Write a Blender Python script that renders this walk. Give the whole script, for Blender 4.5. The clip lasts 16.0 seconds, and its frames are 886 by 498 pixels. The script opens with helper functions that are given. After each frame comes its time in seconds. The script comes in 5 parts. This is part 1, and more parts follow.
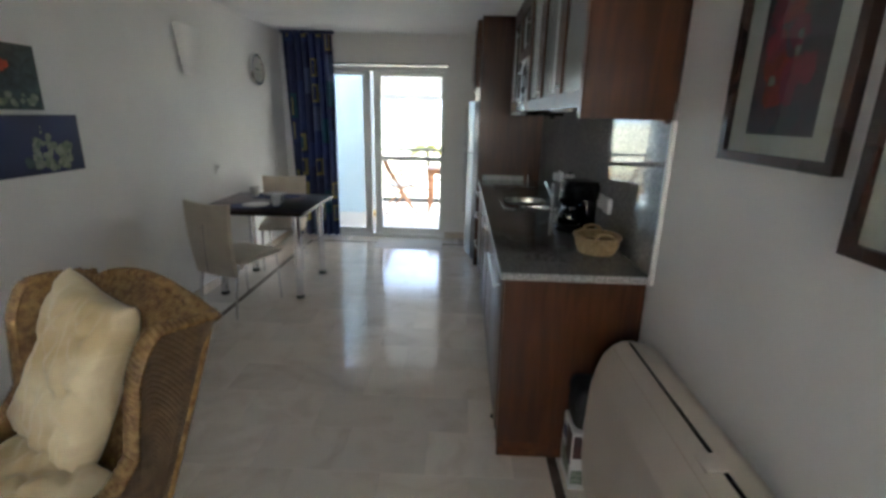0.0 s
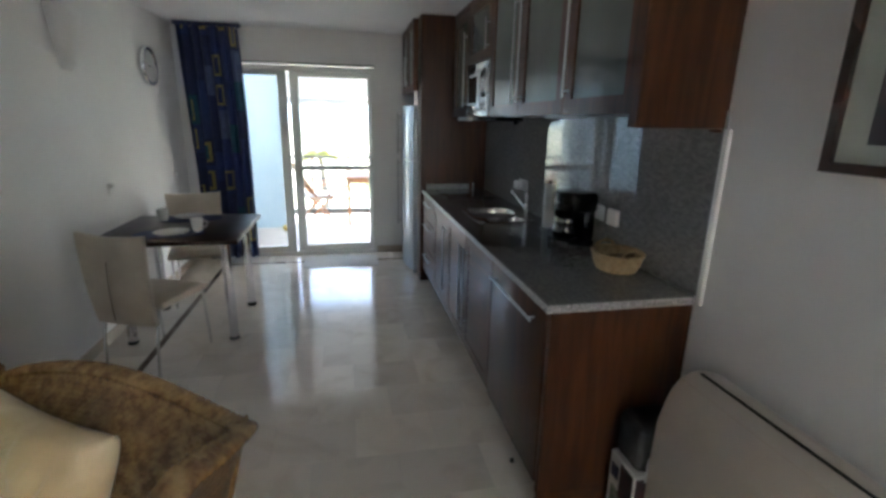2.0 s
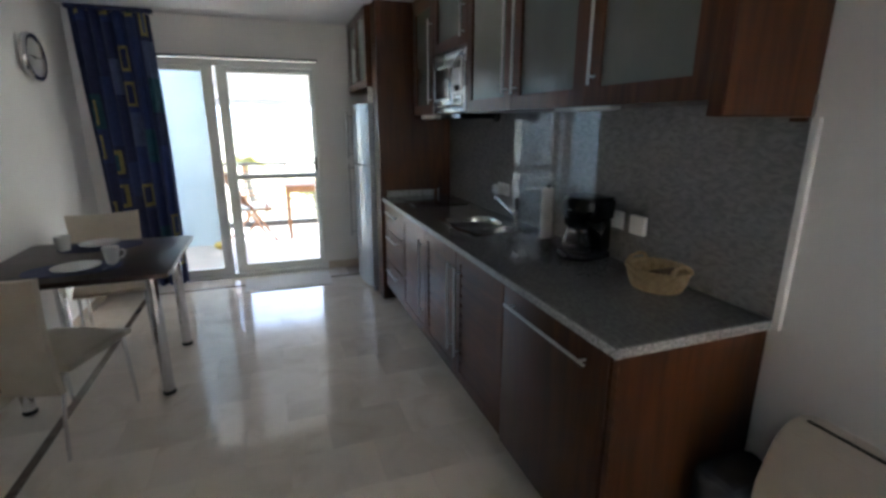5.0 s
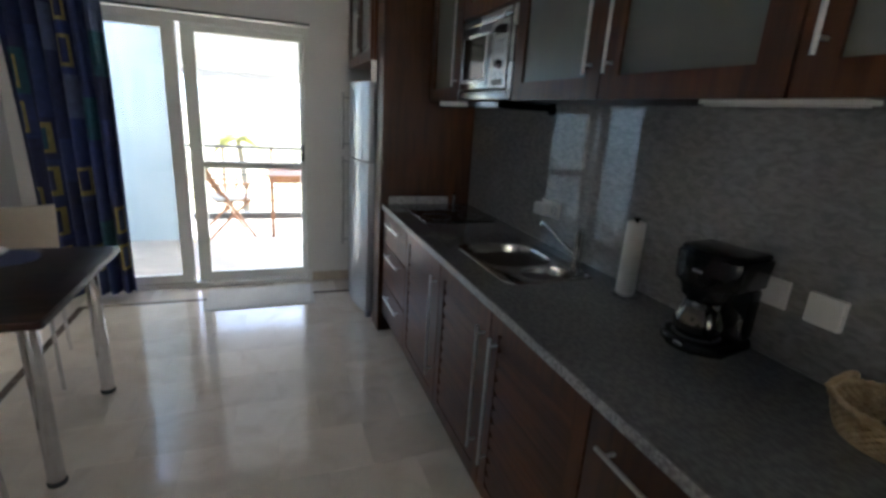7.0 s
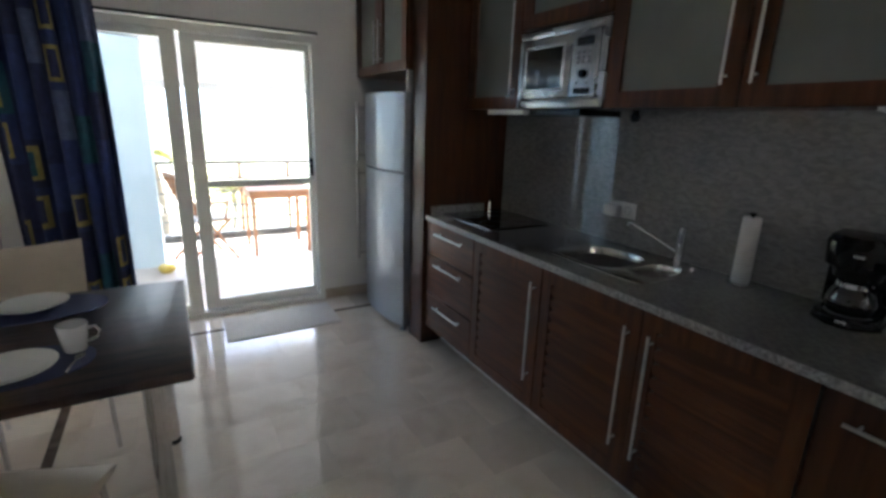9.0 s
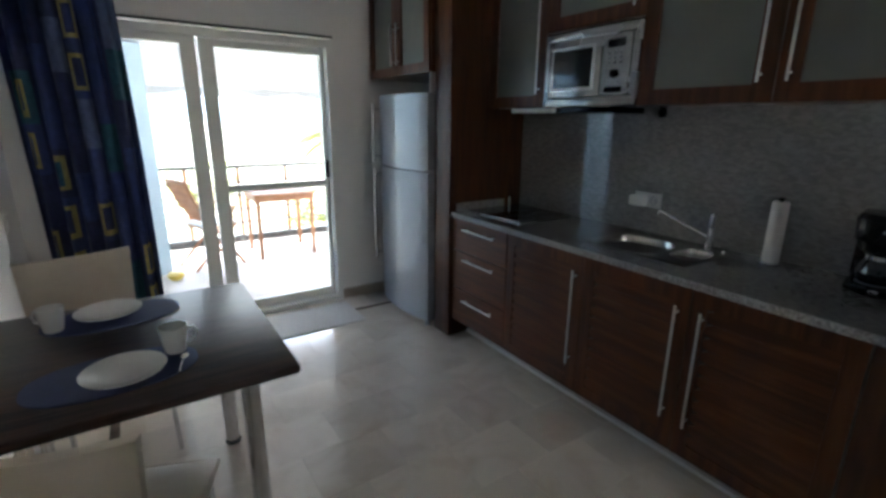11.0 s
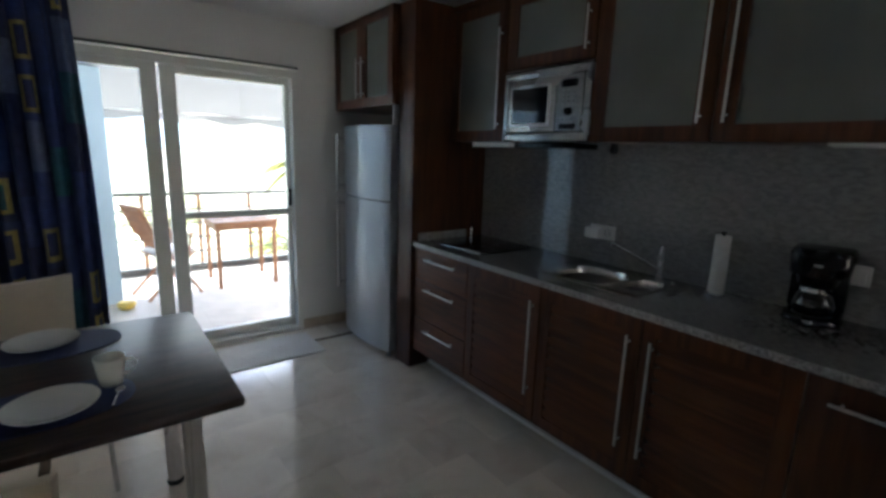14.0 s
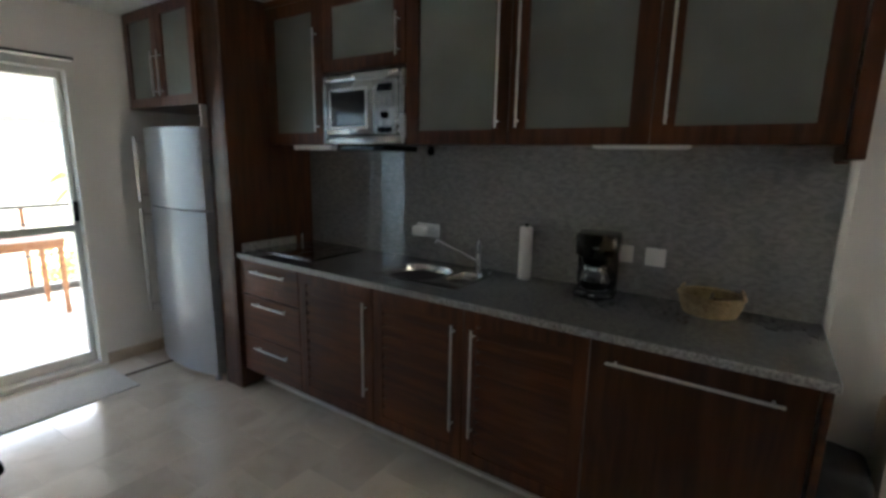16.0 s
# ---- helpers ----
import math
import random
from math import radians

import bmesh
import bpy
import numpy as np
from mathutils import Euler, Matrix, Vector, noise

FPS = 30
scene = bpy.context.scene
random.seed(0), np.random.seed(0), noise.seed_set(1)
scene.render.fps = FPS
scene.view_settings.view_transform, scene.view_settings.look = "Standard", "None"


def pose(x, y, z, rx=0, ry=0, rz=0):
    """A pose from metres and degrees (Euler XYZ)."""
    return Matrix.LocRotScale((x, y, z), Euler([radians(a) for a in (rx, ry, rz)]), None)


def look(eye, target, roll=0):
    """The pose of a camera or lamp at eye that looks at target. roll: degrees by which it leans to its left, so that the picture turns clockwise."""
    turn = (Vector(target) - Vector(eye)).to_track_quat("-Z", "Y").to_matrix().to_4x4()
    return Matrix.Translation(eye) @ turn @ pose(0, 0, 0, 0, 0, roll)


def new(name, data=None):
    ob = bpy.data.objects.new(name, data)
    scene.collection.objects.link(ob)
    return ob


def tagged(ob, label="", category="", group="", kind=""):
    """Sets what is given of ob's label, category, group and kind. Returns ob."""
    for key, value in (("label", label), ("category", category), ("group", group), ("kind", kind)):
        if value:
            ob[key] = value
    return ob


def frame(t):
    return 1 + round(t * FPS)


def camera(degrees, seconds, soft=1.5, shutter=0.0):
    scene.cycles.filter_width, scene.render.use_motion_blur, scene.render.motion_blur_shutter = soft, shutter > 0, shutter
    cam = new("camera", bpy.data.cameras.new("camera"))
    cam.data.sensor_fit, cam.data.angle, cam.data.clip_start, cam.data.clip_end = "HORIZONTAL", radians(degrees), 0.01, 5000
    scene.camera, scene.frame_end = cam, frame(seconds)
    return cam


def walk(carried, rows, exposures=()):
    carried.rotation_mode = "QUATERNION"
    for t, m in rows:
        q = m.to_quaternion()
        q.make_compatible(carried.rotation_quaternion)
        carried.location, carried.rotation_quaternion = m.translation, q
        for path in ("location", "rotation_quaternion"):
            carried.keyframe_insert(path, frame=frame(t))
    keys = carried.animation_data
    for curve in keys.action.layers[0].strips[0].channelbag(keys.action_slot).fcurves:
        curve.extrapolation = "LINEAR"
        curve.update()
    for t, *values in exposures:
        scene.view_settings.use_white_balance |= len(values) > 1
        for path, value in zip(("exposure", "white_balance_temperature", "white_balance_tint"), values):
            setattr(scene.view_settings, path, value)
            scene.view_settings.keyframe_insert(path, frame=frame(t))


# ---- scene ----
cam = camera(86.7, 16.0, soft=3.2)
PATH = [
    (0, (-0.213, 2.108, 1.557), (-0.278, 4.03, 1.008), 1.3),
    (0.5, (-0.311, 2.222, 1.54), (-0.339, 4.145, 0.99), 1.5),
    (1, (-0.407, 2.384, 1.533), (-0.398, 4.303, 0.971), 2.2),
    (1.5, (-0.554, 2.456, 1.552), (-0.33, 4.368, 1.01), 1.7),
    (2, (-0.727, 2.51, 1.566), (-0.339, 4.4, 1.038), 1.1),
    (2.5, (-0.846, 2.637, 1.552), (-0.379, 4.517, 1.055), 2.0),
    (3, (-0.975, 2.696, 1.558), (-0.348, 4.53, 1.062), 0.7),
    (3.5, (-1.079, 2.713, 1.554), (-0.381, 4.519, 1.052), 0.0),
    (6, (-0.691, 3.448, 1.531), (-0.124, 5.293, 1.007), 2.2),
    (6.5, (-0.63, 3.695, 1.536), (-0.123, 5.557, 1.01), 4.5),
    (7, (-0.719, 3.924, 1.528), (-0.042, 5.723, 0.974), 3.7),
    (7.5, (-0.892, 4.097, 1.525), (-0.09, 5.84, 0.958), 2.6),
    (8, (-1.033, 4.237, 1.52), (-0.102, 5.923, 0.979), 2.5),
    (8.5, (-1.279, 4.292, 1.542), (-0.219, 5.899, 0.999), -0.2),
    (9, (-1.448, 4.263, 1.523), (-0.48, 5.931, 0.997), 1.9),
    (9.5, (-1.601, 4.273, 1.519), (-0.536, 5.888, 1.012), 2.4),
    (10, (-1.75, 4.356, 1.516), (-0.602, 5.892, 0.95), 0.2),
    (12.5, (-1.825, 4.348, 1.543), (-0.936, 6.078, 1.077), 1.3),
    (13, (-1.814, 4.344, 1.539), (-0.861, 6.041, 1.08), 1.3),
    (13.5, (-1.788, 4.327, 1.518), (-0.729, 5.971, 1.097), 1.8),
    (14, (-1.77, 4.318, 1.523), (-0.586, 5.88, 1.122), 1.9),
    (14.5, (-1.759, 4.311, 1.561), (-0.448, 5.766, 1.157), 1.7),
    (15, (-1.749, 4.299, 1.531), (-0.308, 5.632, 1.151), 2.2),
    (15.5, (-1.725, 4.276, 1.531), (-0.188, 5.498, 1.149), 1.7),
    (16, (-1.702, 4.245, 1.537), (-0.076, 5.345, 1.156), 1.1),
]
walk(cam, [(t, look(eye, target, roll)) for t, eye, target, roll in PATH], exposures=[(0, 3.28, 5430, 10), (3.5, 3.29, 5270, 11), (6, 3.20, 5500, 13), (9, 3.21, 5550, 13), (10, 3.28, 5500, 12), (12.5, 2.77, 5250, 11), (13.5, 2.66, 5280, 11), (14.5, 2.66, 5380, 11), (15.2, 2.73, 5550, 11), (16, 3.28, 5780, 11)])

# ---- light ----
world = bpy.data.worlds.new("sky")
scene.world = world
world.use_nodes = True
wn = world.node_tree.nodes
sky = wn.new("ShaderNodeTexSky")
sky.sky_type, sky.sun_disc = "NISHITA", False
sky.sun_elevation, sky.sun_rotation = radians(40), radians(50)
sky.air_density, sky.dust_density = 1.0, 5.0
wn["Background"].inputs["Strength"].default_value = 0.15
world.node_tree.links.new(sky.outputs[0], wn["Background"].inputs[0])
sun = new("sun", bpy.data.lights.new("sun", "SUN"))
sun.data.energy, sun.data.angle, sun.data.color = 4.5, radians(0.6), (1, 0.95, 0.88)
sun.matrix_basis = look((12, 10, 13), (0, 0, 0))

# ---- plan (metres) ----
LW, RW, DW, BW, TOP = -2.42, 0.60, 8.08, 0.2, 2.465
DX0, DX1, DTOP = -2.22, -0.40, 2.105
CF, CY0, CY1, CZ = -0.015, 3.995, 6.955, 0.924
PF = -0.045
UF, UB = 0.26, 1.60

# ---- builders ----
LOCAL = set()


def thing(name, m, label, category, group="", kind="", local=False):
    ob = new(name)
    ob.empty_display_size = 0.05
    ob.matrix_basis = m
    if local:
        LOCAL.add(ob.name)
    return tagged(ob, label, category, group, kind)


def at(x, y, z=0.0, rz=0.0):
    return pose(x, y, z, 0, 0, rz)


def mesh_of(name, bm, mats, angle=38):
    bmesh.ops.recalc_face_normals(bm, faces=bm.faces)
    me = bpy.data.meshes.new(name)
    bm.to_mesh(me)
    bm.free()
    for m in mats if isinstance(mats, (list, tuple)) else [mats]:
        me.materials.append(m)
    for p in me.polygons:
        p.use_smooth = True
    me.set_sharp_from_angle(angle=radians(angle))
    return me


def part(name, bm, mats, parent=None, label="", angle=38):
    ob = new(name, mesh_of(name, bm, mats, angle))
    if parent:
        ob.parent = parent
        if parent.type == "EMPTY" and parent.name not in LOCAL:
            ob.matrix_parent_inverse = parent.matrix_basis.inverted()
    return tagged(ob, label) if label else ob


def solid(name, bm, mats, label, category, kind="", group="", angle=38):
    return tagged(new(name, mesh_of(name, bm, mats, angle)), label, category, group, kind)


def B():
    return bmesh.new()


def box(bm, x0, x1, y0, y1, z0, z1, bev=0.0, seg=1):
    r = bmesh.ops.create_cube(bm, size=1.0)
    vs = r["verts"]
    for v in vs:
        v.co = Vector(((x0 + x1) / 2 + v.co.x * (x1 - x0), (y0 + y1) / 2 + v.co.y * (y1 - y0), (z0 + z1) / 2 + v.co.z * (z1 - z0)))
    if bev > 0:
        es = list({e for v in vs for e in v.link_edges})
        bmesh.ops.bevel(bm, geom=es, offset=bev, segments=seg, profile=0.5, affect="EDGES")
    return bm


def rot_to(d):
    return Vector(d).to_track_quat("Z", "Y").to_matrix()


def cyl(bm, p0, p1, r0, r1=None, n=16, caps=True):
    p0, p1 = Vector(p0), Vector(p1)
    r1 = r0 if r1 is None else r1
    q = rot_to(p1 - p0)
    ra, rb = [], []
    for i in range(n):
        a = 2 * math.pi * i / n
        d = q @ Vector((math.cos(a), math.sin(a), 0))
        ra.append(bm.verts.new(p0 + d * r0))
        rb.append(bm.verts.new(p1 + d * r1))
    for i in range(n):
        bm.faces.new((ra[i], ra[(i + 1) % n], rb[(i + 1) % n], rb[i]))
    if caps:
        bm.faces.new(ra[::-1])
        bm.faces.new(rb)
    return bm


def tube(bm, pts, r, n=10, closed=False, wave=0.0, turns=0.0):
    pts = [Vector(p) for p in pts]
    rings, up = [], Vector((0, 0, 1))
    m = len(pts)
    for i, p in enumerate(pts):
        a = pts[(i - 1) % m] if (i or closed) else p
        b = pts[(i + 1) % m] if (i < m - 1 or closed) else p
        t = (b - a).normalized()
        s = t.cross(up)
        s = s.normalized() if s.length > 1e-3 else Vector((1, 0, 0))
        w = s.cross(t)
        ring = []
        for k in range(n):
            ang = 2 * math.pi * k / n
            rr = (r[i] if isinstance(r, (list, tuple)) else r) * (1 + wave * math.sin(turns * i + 2 * ang))
            ring.append(bm.verts.new(p + (s * math.cos(ang) + w * math.sin(ang)) * rr))
        rings.append(ring)
    for i in range(m if closed else m - 1):
        a, b = rings[i], rings[(i + 1) % m]
        for k in range(n):
            bm.faces.new((a[k], a[(k + 1) % n], b[(k + 1) % n], b[k]))
    if not closed:
        bm.faces.new(rings[0][::-1])
        bm.faces.new(rings[-1])
    return bm


def lathe(bm, prof, cx, cy, n=28, sx=1.0, sy=1.0):
    rings = []
    for r, z in prof:
        if r < 1e-5:
            rings.append([bm.verts.new((cx, cy, z))])
        else:
            rings.append([bm.verts.new((cx + sx * r * math.cos(2 * math.pi * k / n), cy + sy * r * math.sin(2 * math.pi * k / n), z)) for k in range(n)])
    for a, b in zip(rings, rings[1:]):
        for k in range(n):
            q = [a[k % len(a)], a[(k + 1) % len(a)], b[(k + 1) % len(b)], b[k % len(b)]]
            q = [v for i, v in enumerate(q) if v not in q[:i]]
            if len(q) > 2:
                bm.faces.new(q)
    return bm


def prism(bm, prof, axis, a, b):
    """A closed outline (two coordinates in axis order) drawn out along an axis."""
    def put(u, v, w):
        return {"x": (w, u, v), "y": (u, w, v), "z": (u, v, w)}[axis]
    ra = [bm.verts.new(put(u, v, a)) for u, v in prof]
    rb = [bm.verts.new(put(u, v, b)) for u, v in prof]
    n = len(prof)
    for i in range(n):
        bm.faces.new((ra[i], ra[(i + 1) % n], rb[(i + 1) % n], rb[i]))
    bm.faces.new(ra[::-1])
    bm.faces.new(rb)
    return bm


def ring_frame(bm, axis, a, b, u0, u1, v0, v1, wl, wr, wb, wt, bev=0.003):
    """One joined rectangular frame lying across an axis ('x' or 'y') from a to b."""
    def put(w, u, v):
        return (w, u, v) if axis == "x" else (u, w, v)
    outer = [(u0, v0), (u1, v0), (u1, v1), (u0, v1)]
    inner = [(u0 + wl, v0 + wb), (u1 - wr, v0 + wb), (u1 - wr, v1 - wt), (u0 + wl, v1 - wt)]
    vs = {(k, w): [bm.verts.new(put(w, *q)) for q in loop] for k, loop in ((0, outer), (1, inner)) for w in (a, b)}
    fs = []
    for i in range(4):
        j = (i + 1) % 4
        for w in (a, b):
            fs.append(bm.faces.new((vs[0, w][i], vs[0, w][j], vs[1, w][j], vs[1, w][i])))
        for k in (0, 1):
            fs.append(bm.faces.new((vs[k, a][i], vs[k, a][j], vs[k, b][j], vs[k, b][i])))
    if bev:
        es = [e for e in {e for f in fs for e in f.edges} if len(e.link_faces) == 2 and e.calc_face_angle(0) > 1.0]
        bmesh.ops.bevel(bm, geom=es, offset=bev, segments=1, profile=0.5, affect="EDGES")
    return bm


def sheet(bm, f, nu, nv, closed_u=False):
    g = [[bm.verts.new(f(i / nu, j / nv)) for j in range(nv + 1)] for i in range(nu if closed_u else nu + 1)]
    fs = []
    for i in range(nu):
        for j in range(nv):
            k = (i + 1) % len(g)
            fs.append(bm.faces.new((g[i][j], g[k][j], g[k][j + 1], g[i][j + 1])))
    return fs


# ---- materials ----
def mat(name, c1, c2=None, scale=8.0, stretch=(1, 1, 1), rough=0.5, metal=0.0, bump=0.0, bscale=60.0, vary=0.0, stain=0.15,
        coat=0.0, rvar=0.08, lo=0.35, hi=0.65, detail=6.0, distort=0.0, sheen=0.0, spec=0.5, islands=False):
    m = bpy.data.materials.new(name)
    m.use_nodes = True
    nt = m.node_tree
    N, L = nt.nodes, nt.links
    bs = N["Principled BSDF"]
    tc, mp = N.new("ShaderNodeTexCoord"), N.new("ShaderNodeMapping")
    mp.inputs["Scale"].default_value = stretch
    info = N.new("ShaderNodeObjectInfo")
    off = N.new("ShaderNodeMath")
    off.operation, off.inputs[1].default_value = "MULTIPLY", 37.0 if vary else 0.0
    L.new(info.outputs["Random"], off.inputs[0])
    L.new(tc.outputs["Object"], mp.inputs["Vector"])
    L.new(off.outputs[0], mp.inputs["Location"])
    n1 = N.new("ShaderNodeTexNoise")
    n1.inputs["Scale"].default_value, n1.inputs["Detail"].default_value, n1.inputs["Distortion"].default_value = scale, detail, distort
    L.new(mp.outputs[0], n1.inputs["Vector"])
    r1 = N.new("ShaderNodeMapRange")
    r1.inputs[1].default_value, r1.inputs[2].default_value = lo, hi
    L.new(n1.outputs[0], r1.inputs[0])
    mx = N.new("ShaderNodeMix")
    mx.data_type = "RGBA"
    mx.inputs["A"].default_value, mx.inputs["B"].default_value = (*c1, 1), (*(c2 or c1), 1)
    L.new(r1.outputs[0], mx.inputs["Factor"])
    n2 = N.new("ShaderNodeTexNoise")
    n2.inputs["Scale"].default_value, n2.inputs["Detail"].default_value = 1.7, 4.0
    L.new(tc.outputs["Object"], n2.inputs["Vector"])
    r2 = N.new("ShaderNodeMapRange")
    r2.inputs[1].default_value, r2.inputs[2].default_value = 0.3, 0.7
    r2.inputs[3].default_value, r2.inputs[4].default_value = 1 - stain, 1 + stain * 0.4
    L.new(n2.outputs[0], r2.inputs[0])
    val = r2.outputs[0]
    if vary or islands:
        src = info.outputs["Random"]
        if islands:
            src = N.new("ShaderNodeNewGeometry").outputs["Random Per Island"]
        rv = N.new("ShaderNodeMapRange")
        rv.inputs[3].default_value, rv.inputs[4].default_value = 1 - (vary or 0.2), 1 + (vary or 0.2)
        L.new(src, rv.inputs[0])
        mm = N.new("ShaderNodeMath")
        mm.operation = "MULTIPLY"
        L.new(val, mm.inputs[0])
        L.new(rv.outputs[0], mm.inputs[1])
        val = mm.outputs[0]
    sc = N.new("ShaderNodeVectorMath")
    sc.operation = "SCALE"
    L.new(mx.outputs["Result"], sc.inputs[0])
    L.new(val, sc.inputs["Scale"])
    L.new(sc.outputs[0], bs.inputs["Base Color"])
    rr = N.new("ShaderNodeMapRange")
    rr.inputs[3].default_value, rr.inputs[4].default_value = max(0.02, rough - rvar), min(1, rough + rvar)
    L.new(n2.outputs[0], rr.inputs[0])
    L.new(rr.outputs[0], bs.inputs["Roughness"])
    bs.inputs["Metallic"].default_value = metal
    bs.inputs["Coat Weight"].default_value, bs.inputs["Coat Roughness"].default_value = coat, 0.06
    bs.inputs["Sheen Weight"].default_value = sheen
    bs.inputs["Specular IOR Level"].default_value = spec
    if bump:
        n3, bp = N.new("ShaderNodeTexNoise"), N.new("ShaderNodeBump")
        n3.inputs["Scale"].default_value, n3.inputs["Detail"].default_value = bscale, 5.0
        L.new(mp.outputs[0], n3.inputs["Vector"])
        bp.inputs["Strength"].default_value, bp.inputs["Distance"].default_value = bump, 0.004
        L.new(n3.outputs[0], bp.inputs["Height"])
        L.new(bp.outputs[0], bs.inputs["Normal"])
    return m


def clear_pane(name):
    m = bpy.data.materials.new(name)
    m.use_nodes = True
    N, L = m.node_tree.nodes, m.node_tree.links
    t, g, mx, lw = N.new("ShaderNodeBsdfTransparent"), N.new("ShaderNodeBsdfGlossy"), N.new("ShaderNodeMixShader"), N.new("ShaderNodeLayerWeight")
    t.inputs[0].default_value = (0.95, 0.97, 0.96, 1)
    g.inputs["Roughness"].default_value = 0.02
    lw.inputs[0].default_value = 0.5
    pw, ad = N.new("ShaderNodeMath"), N.new("ShaderNodeMath")
    pw.operation, ad.operation = "POWER", "MULTIPLY_ADD"
    pw.inputs[1].default_value, ad.inputs[1].default_value, ad.inputs[2].default_value = 4.5, 0.8, 0.035
    L.new(lw.outputs["Facing"], pw.inputs[0])
    L.new(pw.outputs[0], ad.inputs[0])
    L.new(ad.outputs[0], mx.inputs[0])
    L.new(t.outputs[0], mx.inputs[1])
    L.new(g.outputs[0], mx.inputs[2])
    L.new(mx.outputs[0], N["Material Output"].inputs[0])
    return m


def lit_through(m, c, share):
    N, L = m.node_tree.nodes, m.node_tree.links
    tr, mx = N.new("ShaderNodeBsdfTranslucent"), N.new("ShaderNodeMixShader")
    tr.inputs[0].default_value = (*c, 1)
    mx.inputs[0].default_value = share
    L.new(N["Principled BSDF"].outputs[0], mx.inputs[1])
    L.new(tr.outputs[0], mx.inputs[2])
    L.new(mx.outputs[0], N["Material Output"].inputs[0])
    return m


M_wall = mat("wall_paint", (0.80, 0.785, 0.755), (0.77, 0.755, 0.73), scale=3, rough=0.55, bump=0.15, bscale=120, stain=0.04)
M_ceil = mat("ceiling_paint", (0.82, 0.81, 0.79), (0.79, 0.78, 0.77), scale=3, rough=0.8, bump=0.1, bscale=120, stain=0.03)
M_tile = mat("cream_marble", (0.75, 0.675, 0.57), (0.62, 0.535, 0.43), scale=2.4, rough=0.15, rvar=0.04, vary=0.08, stain=0.08, coat=0.3, distort=2.2, lo=0.46, hi=0.80, detail=9, bump=0.02, bscale=30)
M_joint = mat("tile_grout", (0.68, 0.62, 0.53), (0.62, 0.56, 0.48), scale=30, rough=0.8)
M_strip = mat("dark_marble", (0.10, 0.075, 0.06), (0.19, 0.15, 0.12), scale=9, rough=0.2, distort=1.5, vary=0.1)
M_skirt = mat("skirting_marble", (0.62, 0.54, 0.43), (0.52, 0.44, 0.34), scale=4, rough=0.25, distort=1.4)
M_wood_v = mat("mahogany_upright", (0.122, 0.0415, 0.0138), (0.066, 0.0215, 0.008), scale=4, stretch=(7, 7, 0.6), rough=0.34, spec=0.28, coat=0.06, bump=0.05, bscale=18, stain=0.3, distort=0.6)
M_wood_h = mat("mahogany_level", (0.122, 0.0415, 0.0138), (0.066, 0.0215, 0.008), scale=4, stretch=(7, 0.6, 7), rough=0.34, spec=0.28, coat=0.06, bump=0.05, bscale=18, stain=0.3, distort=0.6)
# browner panel veneer, darkened further to stand in for shade on these faces
M_wood_panel_shade = mat("mahogany_panel_with_shade", (0.088, 0.031, 0.0105), (0.05, 0.0165, 0.0065), scale=4, stretch=(7, 7, 0.6), rough=0.34, spec=0.28, coat=0.06, bump=0.05, bscale=18, stain=0.3, distort=0.6)
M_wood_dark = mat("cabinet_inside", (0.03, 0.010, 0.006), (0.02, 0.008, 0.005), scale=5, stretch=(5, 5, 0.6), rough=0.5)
M_granite = mat("grey_granite", (0.20, 0.198, 0.187), (0.145, 0.145, 0.14), scale=90, stretch=(1, 0.55, 1.5), rough=0.1, rvar=0.03, stain=0.25, lo=0.38, hi=0.6, detail=8, coat=0.3)
M_granite_edge = mat("granite_edge", (0.44, 0.44, 0.43), (0.19, 0.19, 0.19), scale=90, rough=0.4, stain=0.2, bump=0.2, bscale=90)
M_splash = mat("granite_splash", (0.335, 0.325, 0.305), (0.235, 0.231, 0.222), scale=46, stretch=(1, 0.55, 1.3), rough=0.035, rvar=0.018, stain=0.2, lo=0.36, hi=0.64, detail=9, distort=0.7, spec=0.5)
M_steel = mat("brushed_steel", (0.62, 0.62, 0.63), (0.52, 0.52, 0.53), scale=40, stretch=(1, 1, 0.1), rough=0.28, metal=1.0, stain=0.05)
M_sink = mat("polished_sink_steel", (0.58, 0.565, 0.54), (0.50, 0.485, 0.46), scale=30, rough=0.2, metal=1.0, stain=0.06, rvar=0.03)
M_oven = mat("grey_oven_steel", (0.44, 0.44, 0.44), (0.37, 0.37, 0.37), scale=40, stretch=(1, 0.1, 1), rough=0.27, metal=1.0, stain=0.05)
M_chrome = mat("chrome", (0.72, 0.72, 0.74), (0.66, 0.66, 0.68), scale=30, rough=0.12, metal=1.0, stain=0.05, rvar=0.03)
M_handle = mat("satin_handle", (0.58, 0.57, 0.55), (0.50, 0.49, 0.48), scale=30, rough=0.3, metal=1.0, stain=0.05)
M_fridge = mat("silver_fridge_lacquer", (0.40, 0.42, 0.45), (0.37, 0.39, 0.42), scale=3, rough=0.34, rvar=0.03, metal=0.45, coat=0.6, stain=0.06)
M_fridge_side = mat("grey_fridge_side", (0.30, 0.31, 0.33), (0.26, 0.27, 0.29), scale=3, rough=0.5)
M_black = mat("black_plastic", (0.006, 0.006, 0.0065), (0.010, 0.010, 0.0105), scale=20, rough=0.13, rvar=0.03, spec=0.28, stain=0.1)
M_rubber = mat("black_rubber", (0.02, 0.02, 0.02), (0.03, 0.03, 0.03), scale=20, rough=0.7)
M_hob = mat("black_hob_glass", (0.006, 0.006, 0.007), (0.01, 0.01, 0.011), scale=5, rough=0.06, rvar=0.02, coat=0.4)
